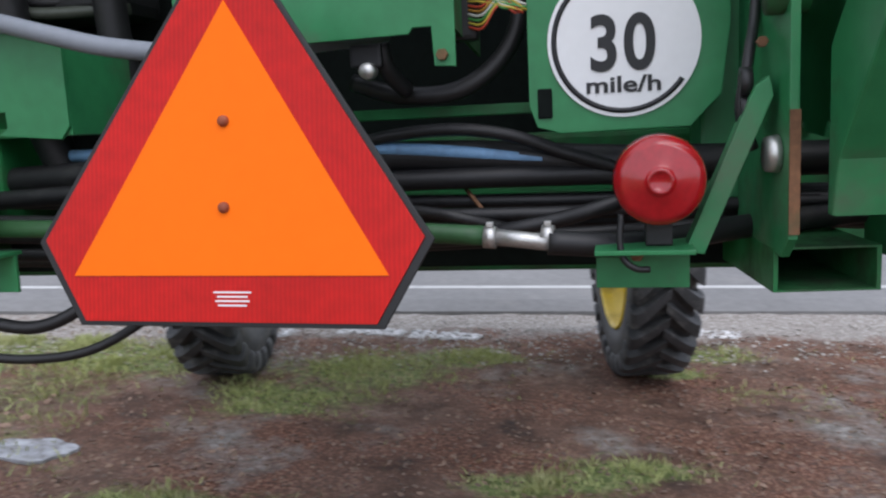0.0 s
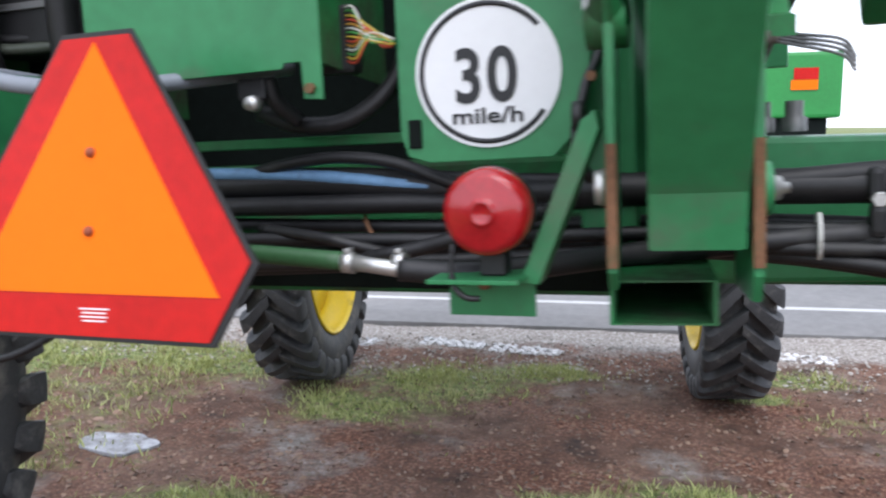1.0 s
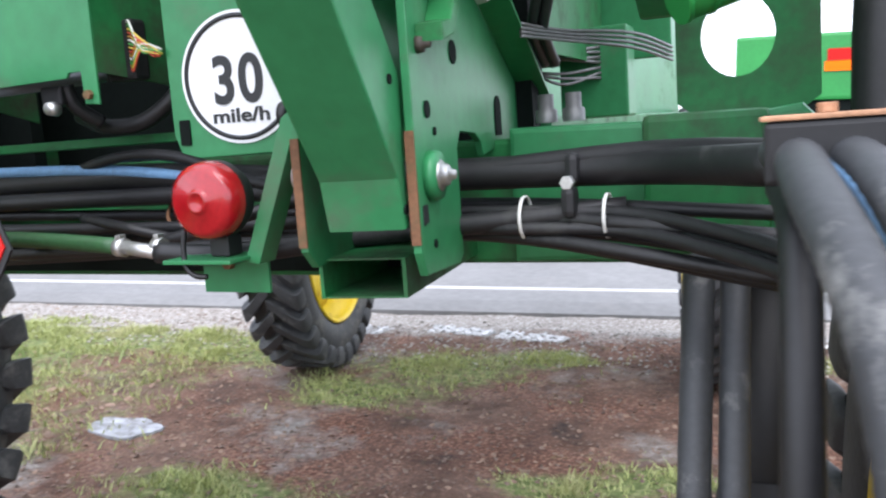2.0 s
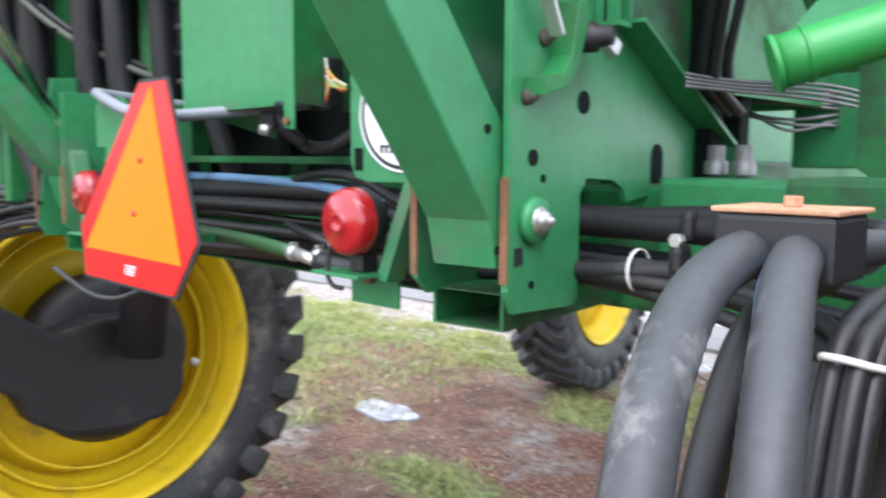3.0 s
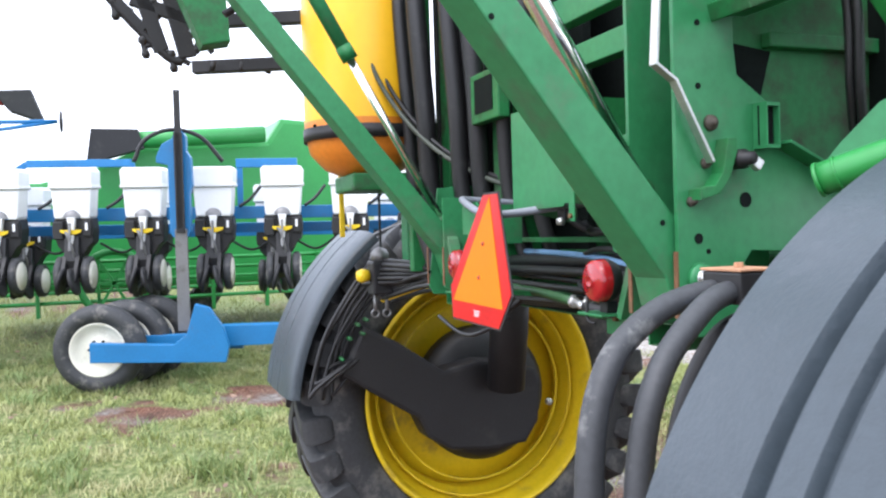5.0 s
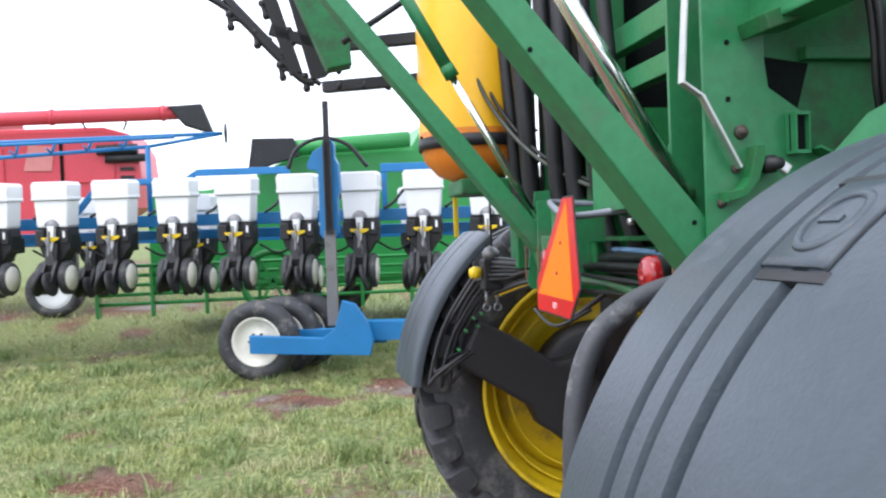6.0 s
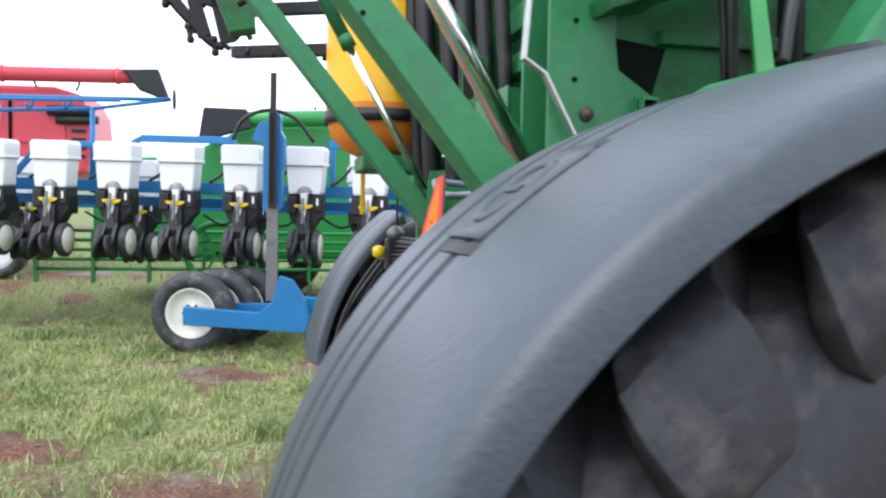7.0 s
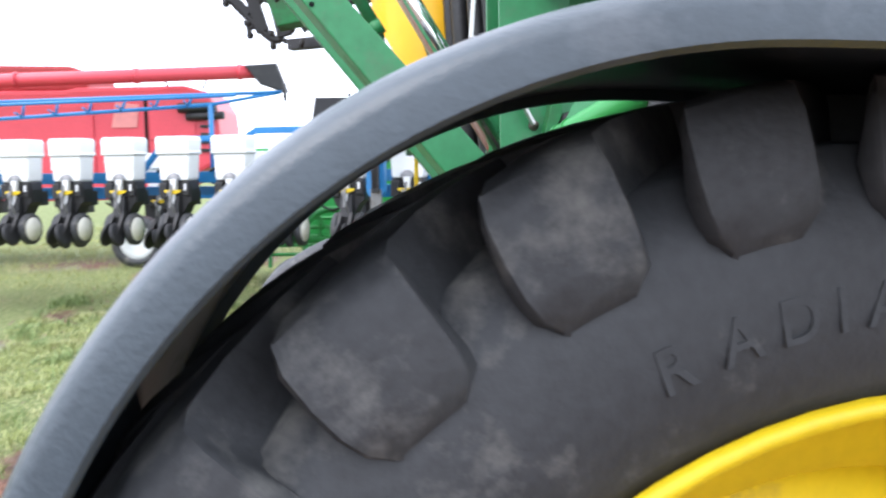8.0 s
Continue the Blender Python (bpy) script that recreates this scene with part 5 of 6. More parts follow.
for y0, y1, z0, z1 in ((-10.6, -8.1, 1.7, 3.2), (-7.95, -6.1, 1.7, 3.2), (-5.0, -4.1, 2.5, 3.35)):
    bm = B()
    box(bm, -14.9, -14.86, y0, y1, z0, z1, 0.02)
    part("side_panel", bm, RED, body, "red pressed side panel")
bm = B()
prism(bm, [(-5.75, 2.75), (-5.25, 2.75), (-5.2, 3.2), (-5.65, 3.25)], "x", -14.9, -14.87, 0.004)
part("decal", bm, material("faded_pink_decal", (0.62, 0.22, 0.2), 0.5, vary=0.15), body, "faded pale decal on the body")
bm = B()
box(bm, -14.92, -14.88, -5.1, -5.04, 1.7, 3.3)
part("dark_gap", bm, DARK, body, "dark gap between panels")
for k in range(5):
    bm = B()
    box(bm, -14.89, -14.855, -4.0, -3.75, 2.25 + 0.16 * k, 2.31 + 0.16 * k, 0.004)
    part("vent_slat", bm, BLACK, body)
for y, z, r in ((-4.0, 3.12, 0.1), (-3.85, 2.95, 0.08)):
    bm = B()
    tube(bm, [(-14.8, y - 0.4, z), (-14.8, y + 0.35, z + 0.02)], r, 14)
    part("exhaust_pipe", bm, BLACK, body, "dark pipe behind the body")
bm = B()
tube(bm, [(-14.85, -4.6, 3.55), (-14.85, -4.6, 3.72), (-14.85, -3.9, 3.7), (-14.85, -3.9, 3.5)], 0.02, 8)
part("hand_rail", bm, BLACK, body)
for y, r, rim in ((-9.6, 0.85, 0.45), (-5.15, 0.5, 0.33)):
    bm = B()
    lathe(bm, [(-0.2, rim), (-0.24, r * 0.8), (-0.18, r), (0.18, r), (0.24, r * 0.8), (0.2, rim)], (-14.35, y, r), "x", 40, closed=True)
    w = part("wheel", bm, RUBBER, combine, "black combine tyre")
    bm = B()
    lathe(bm, [(0.12, rim + 0.01), (0.2, rim), (0.06, rim * 0.6), (0.1, 0.0001)], (-14.35, y, r), "x", 30)
    part("rim", bm, WHITE, w, "white wheel rim")
bm = B()
beam(bm, (-16, -5.15, 0.6), (-14.4, -5.15, 0.6), 0.16, 0.16)
beam(bm, (-15.4, -5.15, 0.6), (-15.4, -5.15, 1.5), 0.2, 0.3, (0, 1, 0))
part("axle", bm, BLACK, combine)
bm = B()
beam(bm, (-16, -9.6, 0.85), (-14.4, -9.6, 0.85), 0.3, 0.3)
beam(bm, (-15.4, -9.6, 0.85), (-15.4, -9.6, 1.5), 0.3, 0.6, (0, 1, 0))
part("axle", bm, BLACK, combine)

# ---- green machines behind ----
drill = thing("green_implement", (-14.5, 0, 0), "green farm machine standing behind the planter", "machine")
bm = B()
prism(bm, [(-3.6, 0.9), (3.4, 0.9), (3.4, 3.4), (2.6, 4.1), (2.0, 4.15), (1.7, 3.7), (-0.6, 3.6), (-1.6, 3.1), (-2.4, 2.9), (-3.6, 2.85)], "x", -17.5, -15.0, 0.1)
part("body", bm, GREEN_FAR, drill, "green machine body")
bm = B()
tube(bm, [(-14.6, -1.4, 3.62), (-14.6, 1.6, 3.8)], 0.16, 16)
part("auger_tube", bm, GREEN_FAR, drill)
bm = B()
prism(bm, [(-1.5, 3.85), (-0.7, 3.85), (-0.6, 3.5), (-1.6, 3.2)], "x", -14.8, -14.4, 0.02)
part("spout", bm, BLACK, drill)
for k in range(5):
    bm = B()
    tube(bm, [(-14.4, -4.5, 0.75 + 0.18 * k), (-14.4, 4.5, 0.75 + 0.18 * k)], 0.035, 8)
    part("header_bar", bm, GREEN_FAR, drill, "long green header bar")
for k in range(10):
    bm = B()
    box(bm, -14.5, -14.3, -4.5 + k, -4.44 + k, 0.5, 1.5)
    part("header_post", bm, GREEN_FAR, drill)
bm = B()
lathe(bm, [(-0.05, 0.5), (-0.05, 0.62), (0.05, 0.62), (0.05, 0.5)], (-14.0, -1.2, 1.1), "x", 30, closed=True)
reel = part("reel_wheel", bm, GREEN_FAR, drill, "pale green spoked wheel")
for k in range(6):
    bm = B()
    beam(bm, (-14.0, -1.2, 1.1), (-14.0, -1.2 + 0.55 * math.cos(k * 1.047), 1.1 + 0.55 * math.sin(k * 1.047)), 0.05, 0.05)
    part("spoke", bm, GREEN_FAR, reel)
for y in (0.0, 3.0):
    bm = B()
    lathe(bm, [(-0.3, 0.4), (-0.3, 0.85), (0, 0.95), (0.3, 0.85), (0.3, 0.4)], (-16.2, y, 0.95), "x", 36, closed=True)
    part("wheel", bm, RUBBER, drill)

drill.matrix_basis = Matrix.Translation((2.34, -0.65, 0)) @ Matrix.Scale(0.77, 4) @ Matrix.Translation((-2.34, 0.65, 0)) @ drill.matrix_basis

far = thing("tractor_trailer", (2.2, 15.5, 0), "green farm machine with orange and red rear markers, across the road", "machine")
bm = B()
box(bm, 0.8, 3.0, 14.2, 17.5, 2.25, 3.35, 0.06)
part("body", bm, GREEN_FAR, far, "light green machine body")
bm = B()
box(bm, 1.0, 2.8, 14.3, 17.0, 1.1, 2.25, 0.05)
part("chassis", bm, DARK, far)
bm = B()
box(bm, 2.2, 2.62, 14.17, 14.2, 2.72, 2.88)
part("orange_marker", bm, ORANGE, far)
bm = B()
box(bm, 2.24, 2.62, 14.17, 14.2, 2.89, 3.08)
part("red_marker", bm, RED_FILM, far)
for x in (1.1, 2.7):
    bm = B()
    lathe(bm, [(-0.25, 0.3), (-0.25, 0.62), (0, 0.7), (0.25, 0.62), (0.25, 0.3)], (x, 15.5, 0.66), "x", 30, closed=True)
    part("wheel", bm, RUBBER, far)


far.matrix_basis = Matrix.Translation((-0.75, 0.6, -0.28)) @ far.matrix_basis

# ---- more of the sprayer ----
def slab(name, x0, x1, y0, y1, z0, z1, mat, label="", bevel=0.006, parent=None):
    bm = B()
    box(bm, x0, x1, y0, y1, z0, z1, bevel)
    return part(name, bm, mat, parent or sprayer, label)


# near-black sheets added to close the machine, shade behind the hoses as colour
slab("bulkhead", -1.05, 0.62, 0.9, 0.94, 1.62, 3.3, DARK, "near-black backing sheet for the shaded inside", 0.002)
# added cover closes a gap to the sky; black stands for shade
slab("side_cover", -1.02, -0.984, 0.265, 1.2, 1.72, 3.2, BLACK, "side cover blackened for the shade beside the tank", 0.002)
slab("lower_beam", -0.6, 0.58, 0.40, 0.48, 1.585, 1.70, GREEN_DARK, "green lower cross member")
slab("hose_tray", -0.6, 0.57, 0.355, 0.40, 1.60, 1.66, DARK, "near-black strip for shade below the hoses", 0.003)

# boxed members and openings behind the lift arm
for z, h in ((2.33, 0.065), (2.475, 0.08)):
    bm = B()
    beam(bm, (-0.5, 0.36, z), (0.56, 0.36, z), 0.05, h, (0, 0, 1), 0.004)
    part("cross_member", bm, GREEN, sprayer, "green cross member")
slab("mast_channel", 0.5, 0.57, 0.30, 0.44, 1.66, 3.0, GREEN, "upright green channel")
# left channel in the darker green: its shade is in the paint
slab("mast_channel", -0.57, -0.5, 0.30, 0.44, 1.66, 3.0, GREEN_DARK, "upright green channel")
slab("cross_tube", 0.66, 1.36, 0.22, 0.31, 2.26, 2.36, GREEN, "green rectangular cross tube", 0.006)
bm = B()
prism(bm, [(0.25, 2.0), (0.36, 2.0), (0.5, 1.94), (1.45, 1.94), (1.45, 3.0), (0.25, 3.0)], "x", 0.628, 0.636, 0.001)
part("side_sheet", bm, GREEN_DARK, sprayer, "green side sheet")
# flat patch: the opening's inner shade painted near-black
bm = B()
prism(bm, [(0.24, 2.22), (0.25, 2.13), (0.355, 2.08), (0.39, 2.2)], "x", 0.6365, 0.64)
part("opening", bm, DARK, sprayer, "near-black patch for the shade in a side sheet opening")
# socket for a square tube
bm = B()
lathe(bm, [(0, 0.056), (0.035, 0.056), (0.035, 0.047), (0, 0.047)], (0, 0, 0), "x", 4, 45, 405, closed=True)
for f in bm.faces:
    f.smooth = False
bm.transform(SIDE_TURN @ Matrix.Translation((0.695, 0.315, 2.038)) @ Matrix.Diagonal((1, 0.46, 1.12, 1)))
part("tube_socket", bm, GREEN, sprayer, "open square tube socket")
# near-black plate in the mouth, the socket's inner shade as colour
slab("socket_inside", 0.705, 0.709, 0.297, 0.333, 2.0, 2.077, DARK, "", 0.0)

# crank rod, latch bracket and knob on the side plate
before = standing()
bm = B()
for p, q in (((0.71, 0.075, 2.6), (0.712, 0.036, 2.138)), ((0.712, 0.034, 2.143), (0.712, 0.085, 2.112)), ((0.712, 0.08, 2.117), (0.716, 0.165, 1.965))):
    beam(bm, p, q, 0.007, 0.019, (1, 0, 0), 0.002)
part("latch_rod", bm, ZINC, sprayer, "bent grey latch rod")
bm = B()
prism(bm, [(0.128, 1.915), (0.165, 1.922), (0.185, 1.945), (0.2, 2.01), (0.222, 2.012), (0.222, 1.985), (0.205, 1.94), (0.175, 1.905), (0.128, 1.895)], "x", 0.694, 0.726, 0.002)
part("latch_bracket", bm, GREEN_DARK, sprayer, "bent green latch bracket")
bm = B()
lathe(bm, [(0, 0.0001), (0, 0.019), (0.026, 0.019), (0.03, 0.014), (0.048, 0.012), (0.048, 0.0001)], (0.70, 0.24, 1.972), "x", 18)
part("latch_knob", bm, BLACK, sprayer, "black knob with a bright end")
bm = B()
beam(bm, (0.736, 0.244, 1.971), (0.742, 0.264, 1.955), 0.022, 0.016, (1, 0, 0), 0.003)
part("latch_tongue", bm, ZINC, sprayer)
for y, z, r in ((0.185, 2.042, 0.016), (0.132, 1.893, 0.010), (0.17, 1.965, 0.011)):
    bm = B()
    lathe(bm, [(0, 0.0001), (0, r), (0.008, r * 0.9), (0.008, r * 0.5), (0.016, r * 0.45), (0.016, 0.0001)], (0.694, y, z), "x", 16)
    part("stud", bm, GRIME, sprayer, "grimy stud")
bm = B()
prism(bm, [(0.112, 1.695), (0.13, 1.697), (0.128, 1.717), (0.112, 1.717)], "x", 0.694, 0.6955)
part("decal", bm, INK, sprayer, "small dark decal")
settle(before, SIDE_TURN)

# boom tube and holed plate at the right
BOOM_AT = Vector((0.986, 0.176, 1.916))
BOOM_RUN = Vector((math.cos(radians(30)), math.sin(radians(30)), math.tan(radians(17)))).normalized()


def along_boom(run, up, off=0.0):
    return BOOM_AT + BOOM_RUN * run + Vector((0, 0, up)) + Vector((-BOOM_RUN.y, BOOM_RUN.x, 0)) * off


bm = B()
tube(bm, [along_boom(0, 0), along_boom(0.2, 0), along_boom(0.42, 0)], 0.0265, 24)
bt = part("boom_tube", bm, GREEN_FAR, sprayer, "light green round boom tube")
for run, long in ((0.0, 0.006), (0.028, 0.004)):
    bm = B()
    tube(bm, [along_boom(run - long, 0), along_boom(run, 0)], 0.0285, 24)
    part("tube_collar", bm, GREEN_FAR, bt)
bm = B()
sheet = [(0.0, 0.018), (0.03, 0.045), (0.09, 0.085), (0.13, 0.09), (0.36, 0.05), (0.36, 0.01), (0.2, 0.01), (0.1, 0.015)]
front, rear = [[bm.verts.new(along_boom(r, u, o)) for r, u in sheet] for o in (-0.006, 0.012)]
bm.faces.new(front)
bm.faces.new(rear[::-1])
for k in range(len(sheet)):
    bm.faces.new((front[k], rear[k], rear[(k + 1) % len(sheet)], front[(k + 1) % len(sheet)]))
bmesh.ops.recalc_face_normals(bm, faces=bm.faces[:])
part("gusset", bm, GREEN, bt, "light green gusset sheet on the boom tube")
bm = B()
beam(bm, (1.07, 0.355, 2.05), (0.66, 0.575, 2.43), 0.03, 0.036, (0, 0, 1), 0.003)
part("boom_strut", bm, GREEN_FAR, bt)
for k, (dx, dy) in enumerate(((0, 0), (0.016, 0.006), (0.008, 0.018))):
    hose("black_hose", [(0.79 + dx, 0.40 + dy, 2.5), (0.80 + dx, 0.43 + dy, 2.25), (0.785 + dx, 0.45 + dy, 2.1), (0.74 + dx, 0.51 + dy, 1.985), (0.72 + dx, 0.545 + dy, 1.945), (0.71 + dx, 0.6 + dy, 1.925), (0.70 + dx, 0.68 + dy, 1.9)], 0.0085, HOSE_DARK, "black hose dropping beside the side sheet")
for k in range(4):
    hose("grey_wire", [(0.715, 0.5, 1.93 + 0.006 * k), (0.76, 0.58, 1.925 + 0.005 * k), (0.84, 0.72, 1.915 + 0.008 * k), (0.88, 0.9, 1.9 + 0.008 * k)], 0.003, GREY_METAL, "thin grey cable", 0, 6, 6)
bm = B()
beam(bm, (0.735, 0.19, 2.25), (0.735, 0.56, 2.375), 0.15, 0.035, (0, 0, 1), 0.004)
part("brace", bm, GREEN_DARK, sprayer, "green brace under the cross tube")
slab("stiffener", 0.636, 0.664, 0.37, 0.75, 2.205, 2.236, GREEN_DARK, "folded green stiffener", 0.004)
hose("black_hose", [(0.9, 0.55, 2.5), (0.9, 0.53, 2.32), (0.915, 0.5, 2.2), (0.93, 0.48, 2.12)], 0.014, HOSE_DARK, "black hose above the boom tube")
# plate with a round hole: an outline joined to a ring
bm = B()
outer = [(0.93, 2.05), (0.935, 1.9), (0.95, 1.81), (1.115, 1.80), (1.125, 1.87), (1.13, 2.05)]
ring = [(1.013 + 0.052 * math.cos(radians(a)), 1.908 + 0.06 * math.sin(radians(a))) for a in range(0, 360, 12)]
border = []
for a in range(0, 360, 12):
    c, q = math.cos(radians(a)), math.sin(radians(a))
    t = min((0.1 / abs(c)) if abs(c) > 1e-6 else 9, ((0.12 if q > 0 else 0.13) / abs(q)) if abs(q) > 1e-6 else 9)
    border.append((1.025 + t * c, 1.925 + t * q))
for y in (0.60, 0.612):
    a, b = [bm.verts.new((p[0], y, p[1])) for p in ring], [bm.verts.new((p[0], y, p[1])) for p in border]
    for k in range(30):
        bm.faces.new((a[k], a[(k + 1) % 30], b[(k + 1) % 30], b[k]))
bm.verts.ensure_lookup_table()
for k in range(30):
    for o in (0, 30):
        bm.faces.new((bm.verts[o + k], bm.verts[o + (k + 1) % 30], bm.verts[60 + o + (k + 1) % 30], bm.verts[60 + o + k]))
bmesh.ops.recalc_face_normals(bm, faces=bm.faces[:])
part("holed_plate", bm, GREEN_DARK, sprayer, "dark green plate with a large round hole")
slab("valve_box", 0.56, 0.725, 1.3, 1.4, 1.806, 2.02, GREEN, "green valve box", 0.006)
rng = random.Random(12)
for k in range(7):
    z = 1.9 + 0.012 * k
    hose("grey_wire", [(0.4, 1.2, z + 0.05), (0.48, 1.18, z + 0.03 + rng.uniform(-0.02, 0.02)), (0.58, 1.22, z + rng.uniform(-0.03, 0.02)), (0.66, 1.3, z)], 0.004, GREY_METAL, "thin grey cable", 0, 6, 6)
for x in (0.72, 0.765):
    bm = B()
    lathe(bm, [(0, 0.018), (0.02, 0.018), (0.022, 0.013), (0.045, 0.013), (0.045, 0.0001)], (x, 0.6, 1.80), "z", 14)
    part("stud", bm, GREY_METAL, sprayer)
hose("black_cable", [(0.83, 0.6, 2.6), (0.78, 0.62, 2.3), (0.74, 0.64, 2.12), (0.705, 0.66, 1.99), (0.70, 0.68, 1.93)], 0.009, HOSE_DARK, "black cable bundle", 0, 8, 8)
slab("outer_panel", 0.35, 0.80, 1.5, 1.53, 1.95, 2.75, GREEN, "large green side panel", 0.004)
slab("upper_frame", 0.3, 1.3, 1.3, 1.5, 2.6, 2.8, GREEN, "green upper frame member", 0.01)

# hose clips and ties on the right-hand hoses
for x, y, z in ((0.835, 0.3, 1.74), (0.835, 0.275, 1.70)):
    slab("hose_clip", x - 0.009, x + 0.009, y - 0.012, y + 0.02, z - 0.018, z + 0.02, BLACK, "black hose clip", 0.008)
bm = B()
hexbolt(bm, (0.835, 0.27, 1.725), 0.009, "y", 0.014)
part("clip_bolt", bm, ZINC, sprayer)
for x in (0.775, 0.88):
    bm = B()
    lathe(bm, [(-0.002, 0.026), (0.002, 0.026), (0.002, 0.028), (-0.002, 0.028)], (x, 0.285, 1.682), "x", 20, closed=True)
    part("cable_tie", bm, NYLON, sprayer, "white cable tie round hoses")
for dz, dy in ((0, 0), (-0.014, 0.012), (-0.02, -0.012)):
    hose("thin_hose", [(0.60, 0.31 + dy, 1.69 + dz), (0.75, 0.285 + dy, 1.69 + dz), (0.9, 0.28 + dy, 1.685 + dz), (1.02, 0.2 + dy, 1.67 + dz), (1.1, 0.1 + dy, 1.66 + dz)], 0.0085, HOSE_DARK, "thin black hydraulic hose")

# wiring plug beside the shield
slab("wiring_plug", 0.18, 0.235, 0.22, 0.25, 1.90, 1.985, BLACK, "black wiring plug with loose coloured wires", 0.006)
for k in range(14):
    c = [(0.45, 0.06, 0.03), (0.5, 0.38, 0.05), (0.06, 0.25, 0.06), (0.55, 0.55, 0.5), (0.4, 0.2, 0.03)][k % 5]
    wm = bpy.data.materials.get("wire_%d" % (k % 5)) or material("wire_%d" % (k % 5), c, 0.5, vary=0.15)
    z0 = 1.915 + 0.005 * k
    hose("loose_wire", [(0.225, 0.222, z0), (0.245, 0.205, z0 - 0.004), (0.265 + 0.001 * (k % 4), 0.2, 1.935 + 0.003 * (k % 6)), (0.285 + 0.004 * (k % 4), 0.205, 1.925 + 0.003 * (k % 5))], 0.0016, wm, "", 0, 5, 5)
hose("black_hose", [(0.06, 0.28, 1.86), (0.13, 0.26, 1.84), (0.21, 0.26, 1.845), (0.27, 0.28, 1.9), (0.29, 0.3, 2.0)], 0.012, HOSE_DARK, "black looped hose")
hose("black_hose", [(0.12, 0.2, 1.9), (0.125, 0.21, 1.87), (0.14, 0.24, 1.845)], 0.011, HOSE_DARK, "black hose elbow")
hose("black_cable", [(0.555, 0.2, 2.3), (0.55, 0.2, 1.95), (0.535, 0.15, 1.86), (0.525, 0.14, 1.80), (0.54, 0.15, 1.76)], 0.006, HOSE_DARK, "black lamp cable", 0, 6, 8)
for z in (1.83, 1.80):
    bm = B()
    lathe(bm, [(-0.006, 0.008), (0.006, 0.008), (0.006, 0.016), (-0.006, 0.016)], (0.53, 0.14, z), "x", 14, closed=True)
    part("cable_loop", bm, HOSE_DARK, sprayer)
for z in (1.87, 1.925):
    bm = B()
    hexbolt(bm, (0.545, 0.132, z), 0.006, "y", 0.01)
    part("bolt", bm, RUST, sprayer)
# pale hose that crosses behind the sign
hose("pale_hose", [(-0.345, 0.3, 1.93), (-0.347, 0.17, 1.94), (-0.338, 0.1, 1.945), (-0.305, 0.08, 1.942), (-0.23, 0.07, 1.922), (-0.146, 0.07, 1.902), (-0.04, 0.1, 1.893), (0.1, 0.3, 1.92)], 0.011, material("pale_grey_hose", (0.2, 0.22, 0.25), 0.5, vary=0.1), "pale grey hose behind the sign")
for dz, y in ((-0.05, 0.16),):
    hose("thin_hose", [(-0.8, y + 0.12, 1.62 + dz), (-0.5, y, 1.63 + dz), (-0.36, y, 1.61 + dz), (-0.27, y + 0.04, 1.635 + dz * 0.5), (-0.22, y + 0.12, 1.68)], 0.009, HOSE_DARK, "drooping black hose")
hose("thin_hose", [(-0.6, 0.1, 1.57), (-0.4, 0.08, 1.545), (-0.3, 0.08, 1.54), (-0.22, 0.09, 1.555), (-0.15, 0.15, 1.6)], 0.006, HOSE_DARK, "drooping black hose")

# the far-side wheel: hoses, valve and leg hardware
rng = random.Random(8)
for k in range(6):
    r = 1.03 - 0.028 * k + rng.uniform(-0.012, 0.012)
    x = -1.68 - 0.012 * k + rng.uniform(-0.02, 0.02)
    pts = [(-0.7, 0.3, 1.70 - 0.012 * k), (-1.1, 0.22 + rng.uniform(-0.03, 0.03), 1.73 - 0.015 * k), (-1.45, 0.12 - 0.01 * k, 1.74 - 0.02 * k)]
    pts += [(x + rng.uniform(-0.02, 0.02), 0.88 + (r + rng.uniform(-0.015, 0.015)) * math.cos(radians(a)), 0.995 + r * math.sin(radians(a))) for a in (134, 146, 158, 166 + rng.uniform(0, 8))]
    pts += [(x + 0.02, -0.1 + 0.03 * k, 1.2 + rng.uniform(-0.04, 0.06)), (x, 0.06 + 0.015 * k, 1.28)]
    hose("thin_hose", pts, rng.choice((0.007, 0.009, 0.012)), HOSE_DARK, "black hydraulic hose looped round the wheel", 0, 6, 8)
before = standing()
bm = B()
box(bm, -1.42, -1.33, 0.0, 0.09, 1.60, 1.74, 0.01)
valve = part("boom_valve", bm, BLACK, sprayer, "black boom valve with a yellow cap")
bm = B()
lathe(bm, [(0, 0.0001), (0, 0.035), (0.03, 0.04), (0.05, 0.025), (0.06, 0.0001)], (-1.375, 0.045, 1.74), "z", 18)
part("valve_top", bm, GREY_METAL, valve)
bm = B()
lathe(bm, [(-0.05, 0.0001), (-0.05, 0.02), (-0.03, 0.03), (0, 0.024), (0.0, 0.0001)], (-1.375, -0.005, 1.68), "y", 16)
part("yellow_cap", bm, YELLOW, valve, "yellow plastic cap")
for y in (0.02, 0.07):
    bm = B()
    tube(bm, [(-1.375, y, 1.6), (-1.375, y, 1.53)], 0.008, 8)
    lathe(bm, [(-0.004, 0.012), (0.004, 0.012), (0.004, 0.02), (-0.004, 0.02)], (-1.375, y, 1.52), "x", 14, closed=True)
    part("valve_hook", bm, GREY_METAL, valve)
slab("valve_hanger", -1.38, -1.37, 0.045, 0.055, 1.79, 2.06, BLACK, "black hanger bar", 0.003)
slab("tank_post", -1.3, -1.22, 0.12, 0.19, 1.66, 2.06, GREEN, "green tank post", 0.005)
settle(before, Matrix.Translation((0, 0.08, -0.004)))
